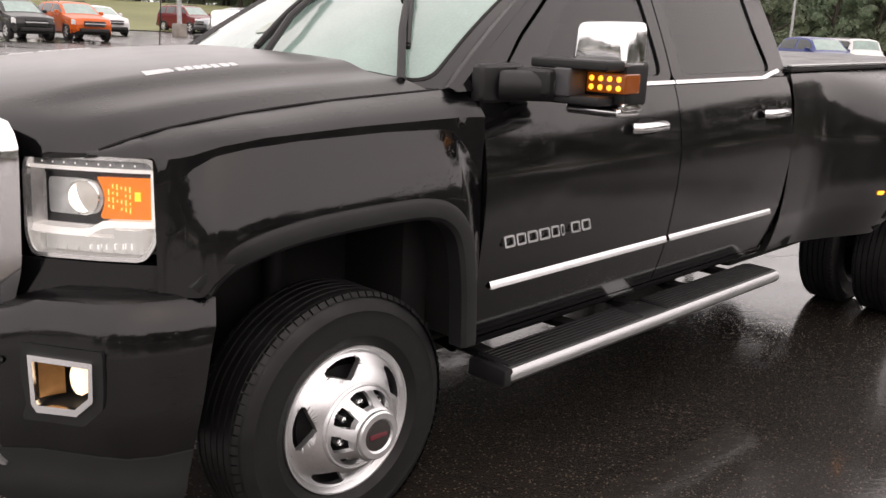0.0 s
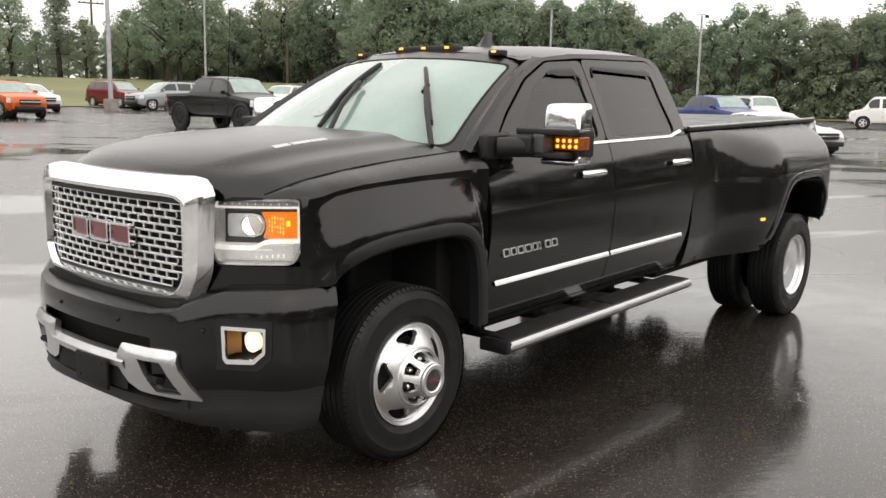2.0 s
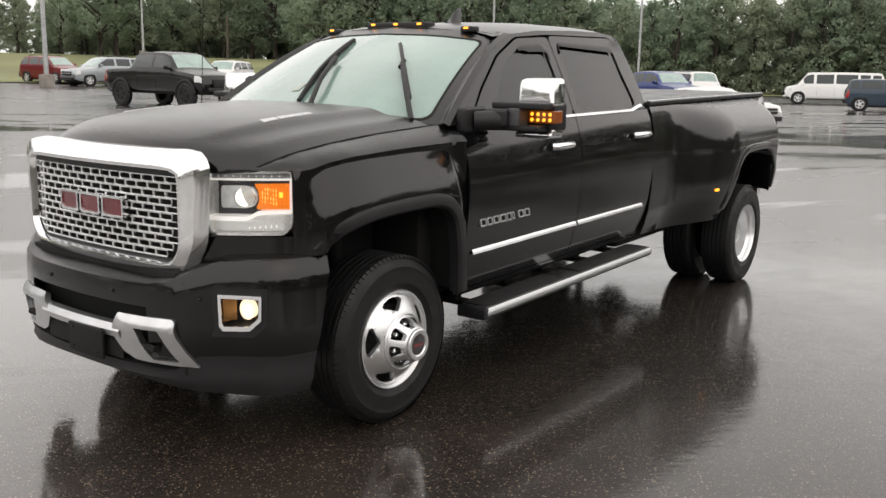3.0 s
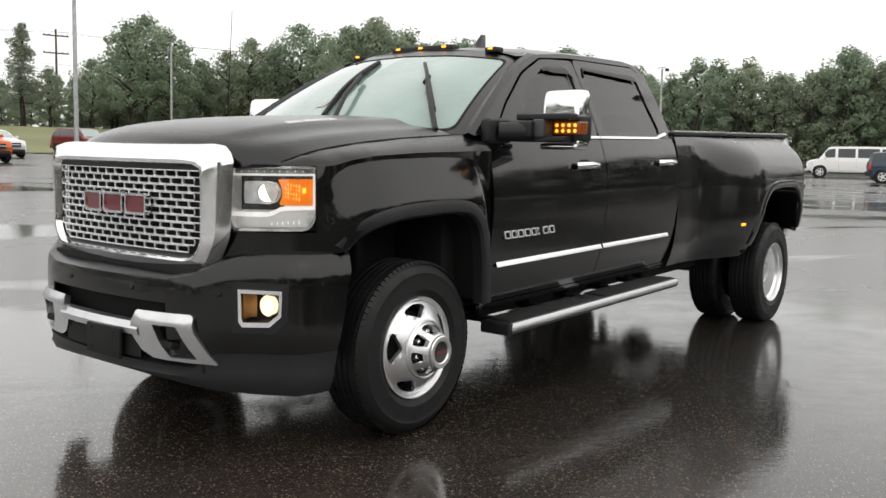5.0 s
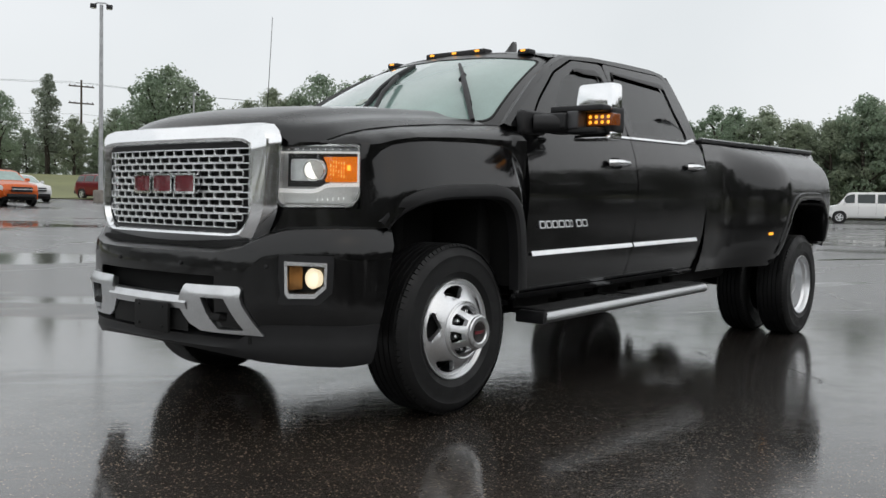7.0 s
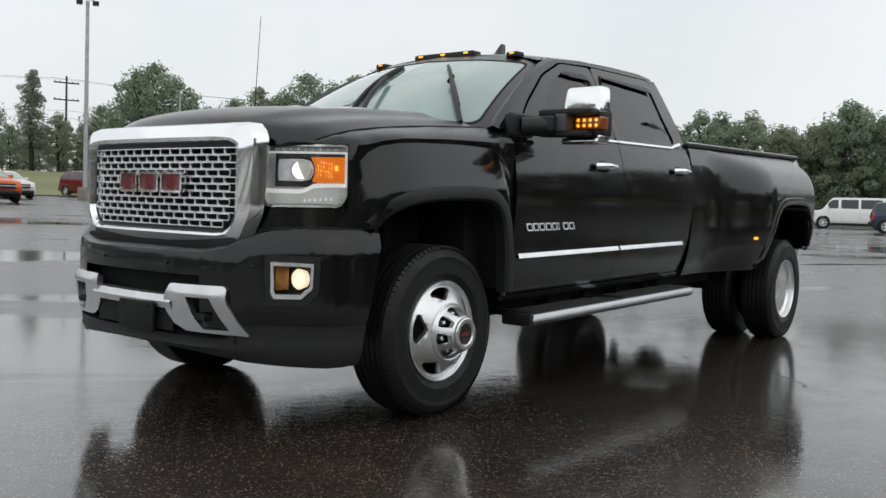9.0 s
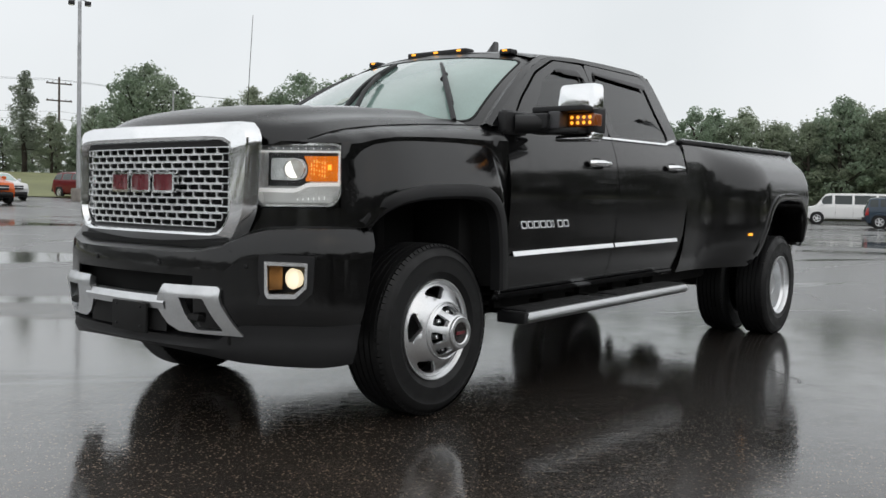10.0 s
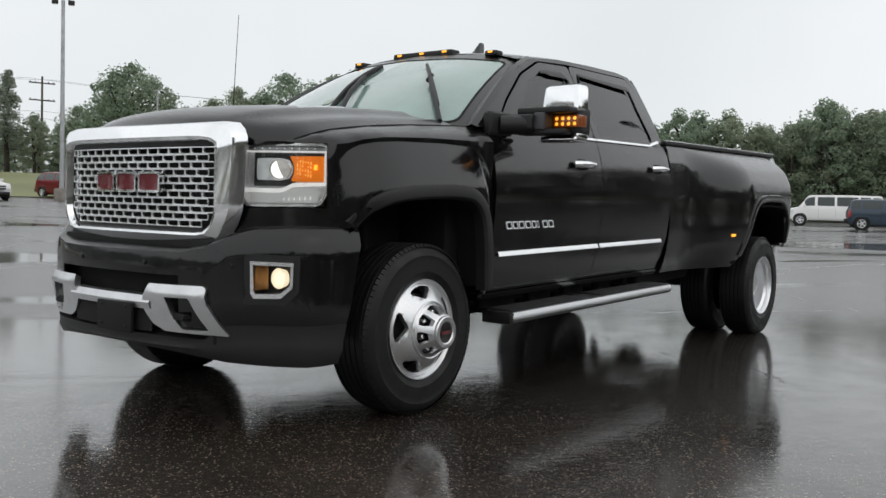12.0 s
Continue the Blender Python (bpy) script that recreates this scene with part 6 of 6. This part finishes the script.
for k, (u, h) in enumerate(((-1.35, 12.0), (1.35, 12.0), (0.0, 8.1), (-0.4, 7.2))):
    ends = [pole_top(39.0, 128, u, h), pole_top(61.2, 122, u, h), pole_top(83.0, 118, u, h)]
    pts = []
    for a, b in zip(ends, ends[1:]):
        for j in range(12):
            t = j / 12
            pts.append(a.lerp(b, t) - Vector((0, 0, 4 * t * (1 - t) * 0.9)))
    pts.append(ends[-1])
    tagged(part("power_line", tube(pts, 0.015, 5), M_DARK), "thin dark overhead power line", "power line", "power lines")


# ---- parked cars ----
M_CARGLASS = mat("car_glass", (0.02, 0.03, 0.03), 0.04, coat=0.5)
M_CARSCREEN = varied(mat("pale_green_car_glass", (0.25, 0.36, 0.33), 0.15, coat=1.0), 3, 0.2)
M_WHITELAMP = mat("clear_lamp", (0.7, 0.72, 0.72), 0.1, coat=1.0)
M_REDLAMP = mat("red_lamp", (0.35, 0.01, 0.01), 0.15, coat=1.0)


def car(label, category, color, spec, x, y, heading, metal=0.3):
    """A parked car lofted from its side silhouette. spec: length, half width, sill, hood, belt, roof, and the fractions along it."""
    Lg, W, sill, hood, belt, roof = spec["size"]
    paint = wet_paint(category.replace(" ", "_") + "_paint", color, 0.35, metal, 0.2)
    thing = new(spec["name"])
    f = spec["frac"]  # cowl, roof start, roof end, rear belt, all of the length
    deck = spec.get("deck", belt)
    raw = [(0.0, hood * 0.62), (0.005, hood * 0.80), (0.025, hood * 0.92), (f[0] * 0.5, hood * 0.985), (f[0], hood + 0.06), (f[1] - 0.015, roof - 0.11), (f[1] + 0.03, roof - 0.03), ((f[1] + f[2]) / 2, roof),
           (f[2] - 0.05, roof - 0.025), (f[2], roof - 0.09), (f[3], max(deck, belt) + 0.03), (min(0.988, f[3] + 0.012), deck), (0.992, deck - 0.03), (1.0, deck * 0.72)]

    def top_z(u):
        return sum(lerp(raw, u + d) for d in (-0.010, -0.005, 0.0, 0.005, 0.010)) / 5

    def surface(u, v, out=0.0):
        """v: 0 along the middle of the top, 0.35 at the roof's edge, 0.6 at the belt, 1 at the sill; its sign gives the side."""
        s, a = (1 if v >= 0 else -1), abs(v)
        T = top_z(u)
        Bz = min(belt - 0.05 * (1 - smooth(0.0, 0.3, u)), T - 0.05)
        w = W * (0.86 + 0.14 * smooth(0, 0.10, u)) * (0.90 + 0.10 * smooth(0, 0.08, 1 - u))
        high = max(0.0, min(1.0, (T - Bz) / (roof - belt)))
        wr = w * (0.91 - 0.17 * high)
        crown = 0.045
        zb = sill + 0.09 * (1 - smooth(0, 0.08, u)) + 0.12 * (1 - smooth(0, 0.07, 1 - u))
        if a <= 0.35:
            t = a / 0.35
            yy, zz = wr * t, T - crown * t ** 3 + out
        elif a <= 0.6:
            t = (a - 0.35) / 0.25
            yy, zz = wr + (w * 0.965 - wr) * t + 0.03 * high * 4 * t * (1 - t) + out, T - crown + (Bz - T + crown) * t
        else:
            t = (a - 0.6) / 0.4
            yy, zz = w * lerp([(0, 0.965), (0.12, 0.99), (0.42, 1.0), (0.72, 0.975), (0.88, 0.955), (1.0, 0.86)], t) + out, Bz + (zb - Bz) * min(1.0, t * 1.03)
        bow = 0.16 * (yy / W) ** 2
        return (u * Lg + bow * (1 - smooth(0, 0.14, u)) - bow * 0.8 * (1 - smooth(0, 0.10, 1 - u)), s * yy, zz)

    us = sorted(set([r[0] for r in raw] + [k / 44 for k in range(45)]))
    vs_ = [0, 0.12, 0.22, 0.30, 0.35, 0.40, 0.47, 0.54, 0.59, 0.61, 0.65, 0.70, 0.77, 0.85, 0.92, 0.96, 1.0]
    rows = [[surface(u, -v) for v in reversed(vs_[1:])] + [surface(u, v) for v in vs_] for u in us]
    bm = grid(rows)
    cap(bm, rows[0]), cap(bm, rows[-1])
    part("body", bm, paint, thing, sharp=40)
    part("underside", box(0.25, Lg - 0.25, -W * 0.82, W * 0.82, sill - 0.06, sill + 0.12, 0.02), M_DARK, thing)
    # glass, laid on the cabin between its pillars
    ua, ub = f[0] + 0.035, f[3] - 0.02
    for s in (-1, 1):
        for a, b in spec["windows"]:
            quad = [[surface(ua + (ub - ua) * (a + (b - a) * i / 8), s * v, 0.006) for i in range(9)] for v in (0.385, 0.44, 0.50, 0.575)]
            part("side_window", grid(quad), M_CARGLASS, thing)
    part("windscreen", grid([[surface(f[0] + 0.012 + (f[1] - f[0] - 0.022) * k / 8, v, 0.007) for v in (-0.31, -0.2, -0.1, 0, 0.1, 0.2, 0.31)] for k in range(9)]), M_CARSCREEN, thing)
    if f[3] - f[2] > 0.02:
        part("rear_window", grid([[surface(f[2] + 0.004 + (f[3] - f[2] - 0.01) * k / 8, v, 0.007) for v in (-0.3, -0.15, 0, 0.15, 0.3)] for k in range(9)]), M_CARGLASS, thing)
    # wheels
    R = spec.get("wheel", 0.34)
    for wx in spec["axles"]:
        for s in (-1, 1):
            part("wheel_arch", at2(lathe([(0.02, 0), (R + 0.065, 0), (R + 0.07, -0.05)], 28), wx * Lg, s * (W - 0.004), R + 0.02, s), M_DARK, thing)
            lip = [(wx * Lg + (R + 0.075) * math.cos(q), s * (W - 0.012), R + 0.02 + (R + 0.075) * math.sin(q)) for q in (radians(-12 + 204 * k / 20) for k in range(21))]
            part("arch_lip", tube(lip, spec.get("flare", 0.022), 6), spec.get("lip", paint) if spec.get("flare") else paint, thing)
            wh = part("wheel", at2(lathe([(R * 0.62, -0.01), (R * 0.66, 0.012), (R * 0.9, 0.016), (R, -0.02), (R, -0.2), (R * 0.6, -0.21)], 28), wx * Lg, s * (W + 0.012), R, s), M_RUBBER, thing)
            spokes = [lathe([(0.001, 0.0), (R * 0.2, 0.006), (R * 0.24, -0.01)], 16), lathe([(R * 0.54, -0.01), (R * 0.6, 0.004), (R * 0.64, -0.004)], 28)]
            for k in range(5):
                sp = box(0.0, R * 0.58, -0.004, 0.012, -R * 0.09, R * 0.09, 0.004, 1)
                bmesh.ops.rotate(sp, verts=sp.verts, matrix=Matrix.Rotation(2 * math.pi * k / 5, 3, "Y"))
                spokes.append(sp)
            part("rim", at2(join(*spokes), wx * Lg, s * (W + 0.012), R, s), spec.get("rim", M_ALLOY), wh)
    # lamps, grille, trim
    x0, x1, x2 = [q * Lg for q in f[:3]]
    for s in (-1, 1):
        lamp = [[surface(0.012 + 0.055 * k / 6, s * v, 0.008) for v in (0.615, 0.66, 0.71, 0.76)] for k in range(7)]
        part("head_lamp", thick(grid(lamp), 0.01), M_WHITELAMP, thing)
        tail = [[surface(0.999 - 0.045 * k / 4, s * v, 0.008) for v in (0.60, 0.66, 0.73, 0.80)] for k in range(5)]
        part("tail_lamp", thick(grid(tail), 0.01), M_REDLAMP, thing)
        part("door_mirror", box(x0 + 0.30, x0 + 0.42, s * (W + 0.08) - 0.09, s * (W + 0.08) + 0.09, belt - 0.02, belt + 0.13, 0.04, 3), paint, thing)
        for d0 in spec.get("seams", (0.42, 0.60)):
            part("door_seam", tube([surface(d0, s * v, 0.001) for v in (0.61, 0.70, 0.80, 0.90)], 0.006, 5), M_DARK, thing)
            px, py, pz = surface(d0 - 0.035, s * 0.655, 0.0)
            part("door_handle", box(px - 0.10, px + 0.10, py - 0.02, py + 0.025, pz - 0.018, pz + 0.018, 0.008), paint, thing)
    part("grille", box(-0.012, 0.1, -W * 0.50, W * 0.50, hood * 0.58, hood * 0.80, 0.03), M_PLASTIC, thing)
    part("grille_bar", box(-0.022, 0.02, -W * 0.50, W * 0.50, hood * 0.675, hood * 0.715, 0.012), spec.get("bar", M_SATIN), thing)
    part("front_lip", box(-0.02, 0.2, -W * 0.72, W * 0.72, sill + 0.06, sill + 0.20, 0.04), spec.get("lip", M_PLASTIC), thing)
    part("rear_bumper", box(Lg - 0.25, Lg + 0.04, -W * 0.86, W * 0.86, sill + 0.10, sill + 0.32, 0.05), spec.get("lip", M_PLASTIC), thing)
    if spec.get("rails"):
        for s in (-1, 1):
            ry = surface(0.6, 0.31)[1]
            part("roof_rail", tube([(x1 + 0.3, s * ry, roof - 0.05), (x1 + 0.4, s * ry, roof + 0.03), (x2 - 0.5, s * ry, roof + 0.03), (x2 - 0.4, s * ry, roof - 0.05)], 0.018, 6), M_PLASTIC, thing)
    if spec.get("bed"):
        b0, b1 = spec["bed"]
        part("load_bed", grid([[surface(b0 + (b1 - b0) * k / 6, v, 0.006) for v in (-0.31, 0, 0.31)] for k in range(7)]), M_DARK, thing)
    if spec.get("roof_paint"):
        part("roof_panel", grid([[surface(f[1] + 0.03 + (f[2] - f[1] - 0.05) * k / 8, v, 0.008) for v in (-0.34, -0.2, 0, 0.2, 0.34)] for k in range(9)]), spec["roof_paint"], thing)
    m = Matrix.Translation((x, y, lot_z(x, y))) @ Matrix.Rotation(math.atan2(heading[1], heading[0]) + math.pi, 4, "Z") @ Matrix.Translation((-Lg / 2, 0, 0))
    thing.matrix_basis = m
    return tagged(thing, label, category, "parked vehicles")


def at2(bm, x, y, z, s):
    """A wheel part turned to face the given side (-1 or 1 along the car's cross axis)."""
    for v in bm.verts:
        v.co = Vector((v.co.x + x, (-s) * v.co.y + y, v.co.z + z))
    return bm


SUV = dict(name="suv", size=(4.55, 0.90, 0.26, 1.02, 1.10, 1.66), frac=(0.25, 0.40, 0.90, 0.965), axles=(0.19, 0.79), windows=((0.03, 0.36), (0.40, 0.68), (0.72, 0.95)), rails=True)
CROSS = dict(name="crossover", size=(4.45, 0.89, 0.30, 1.00, 1.08, 1.60), frac=(0.26, 0.42, 0.88, 0.96), axles=(0.19, 0.79), windows=((0.03, 0.36), (0.40, 0.68), (0.72, 0.94)), rails=True)
SEDAN = dict(name="sedan", size=(4.75, 0.90, 0.22, 0.92, 0.98, 1.45), frac=(0.27, 0.43, 0.74, 0.87), axles=(0.19, 0.78), windows=((0.04, 0.46), (0.50, 0.93)), deck=1.0)
BOXY = dict(name="hatchback", size=(4.12, 0.90, 0.26, 1.00, 1.06, 1.62), frac=(0.24, 0.36, 0.94, 0.975), axles=(0.19, 0.81), windows=((0.03, 0.40), (0.44, 0.78), (0.82, 0.96)))
VAN = dict(name="passenger_van", size=(6.0, 1.00, 0.36, 1.14, 1.22, 2.02), frac=(0.135, 0.235, 0.975, 0.985), axles=(0.15, 0.72), windows=((0.03, 0.155), (0.19, 0.40), (0.43, 0.69), (0.72, 0.84), (0.87, 0.98)), wheel=0.37, seams=(0.33, 0.50))
TRUCK = dict(name="pickup", size=(5.95, 1.0, 0.46, 1.20, 1.27, 1.93), frac=(0.25, 0.36, 0.66, 0.70), axles=(0.16, 0.79), windows=((0.04, 0.44), (0.49, 0.94)), deck=1.34, bed=(0.715, 0.985), wheel=0.42, seams=(0.44, 0.62))
WAGON = dict(name="boxy_suv", size=(4.3, 0.92, 0.36, 1.10, 1.16, 1.84), frac=(0.30, 0.36, 0.965, 0.985), axles=(0.17, 0.80), windows=((0.02, 0.36), (0.40, 0.70), (0.74, 0.97)))


def park(be, d, r, f):
    """Place by bearing and distance from the camera's place, fitted to its view, and heading: r to the right, f away.
    """
    a = radians(be)
    hd = Vector((math.sin(a), -math.cos(a))) * r + Vector((math.cos(a), math.sin(a))) * f
    return (*by_bearing(be, d), (hd.x, hd.y))


car("black pickup with raised suspension and black wheels", "pickup", (0.008, 0.008, 0.009), dict(TRUCK, rim=M_PLASTIC, bar=M_PLASTIC, lip=M_PLASTIC, flare=0.045, size=(6.0, 1.0, 0.55, 1.30, 1.36, 2.0), deck=1.40, wheel=0.45), *park(53.2, 35.5, 0.60, -0.80))
car("dark red compact suv parked by a lamp post", "suv", (0.17, 0.012, 0.016), SUV, *park(59.8, 62.0, 0.60, -0.80))
car("silver crossover with dark side windows", "crossover", (0.34, 0.37, 0.39), dict(CROSS, size=(4.8, 0.95, 0.28, 1.02, 1.12, 1.70)), *park(57.0, 57.5, -0.86, -0.50), 0.7)
car("silver suv with dark windows beside the black pickup", "suv", (0.42, 0.43, 0.44), SUV, *park(55.6, 62.0, -0.3, -0.95), 0.6)
car("bright orange crossover with roof rails", "crossover", (0.62, 0.11, 0.015), CROSS, *park(65.6, 45.0, 0.42, -0.90), 0.0)
car("black crossover with chrome grille", "crossover", (0.012, 0.013, 0.014), CROSS, *park(68.5, 43.5, 0.40, -0.91))
car("white sedan parked at the lot's edge", "sedan", (0.72, 0.72, 0.72), SEDAN, *park(64.6, 53.0, 0.40, -0.91), 0.0)
car("white long passenger van with dark windows", "van", (0.84, 0.84, 0.83), dict(VAN, lip=M_WHITELAMP), 58.6, 11.6, (-0.30, 0.95), 0.0)
car("second white passenger van farther along the row", "van", (0.84, 0.84, 0.83), dict(VAN, lip=M_WHITELAMP), 60.8, 5.0, (-0.30, 0.95), 0.0)
car("dark blue-grey boxy hatchback on wet asphalt", "hatchback", (0.030, 0.050, 0.075), BOXY, 47.8, 6.3, (0.25, -0.97))
car("blue pickup with pale green windshield", "pickup", (0.03, 0.05, 0.18), dict(TRUCK, size=(5.8, 1.0, 0.44, 1.14, 1.20, 1.80), deck=1.2), *park(23.7, 46.0, 0.62, -0.78))
car("white boxy suv with dark roof and pale windshield", "suv", (0.74, 0.74, 0.73), dict(WAGON, roof_paint=M_PLASTIC), *park(21.5, 47.0, 0.62, -0.78), 0.0)
# roof lowered so the bed hides it from the camera
car("white car with dark grille, lowered to stay behind the bed", "sports car", (0.74, 0.74, 0.74), dict(SEDAN, name="sports_car", size=(4.4, 0.92, 0.20, 0.80, 0.84, 1.20), deck=0.86), 24.4, 6.7, (-0.433, -0.90), 0.0)
car("dark red sedan parked facing away", "sedan", (0.06, 0.008, 0.010), SEDAN, *park(73.6, 33.5, -0.85, 0.5))
car("silver sedan in the far row", "sedan", (0.35, 0.36, 0.37), SEDAN, *park(52.0, 56.0, -0.5, -0.86), 0.6)
car("white suv in the far row behind the black pickup", "suv", (0.70, 0.70, 0.70), SUV, *park(50.0, 57.0, -0.4, -0.9), 0.0)
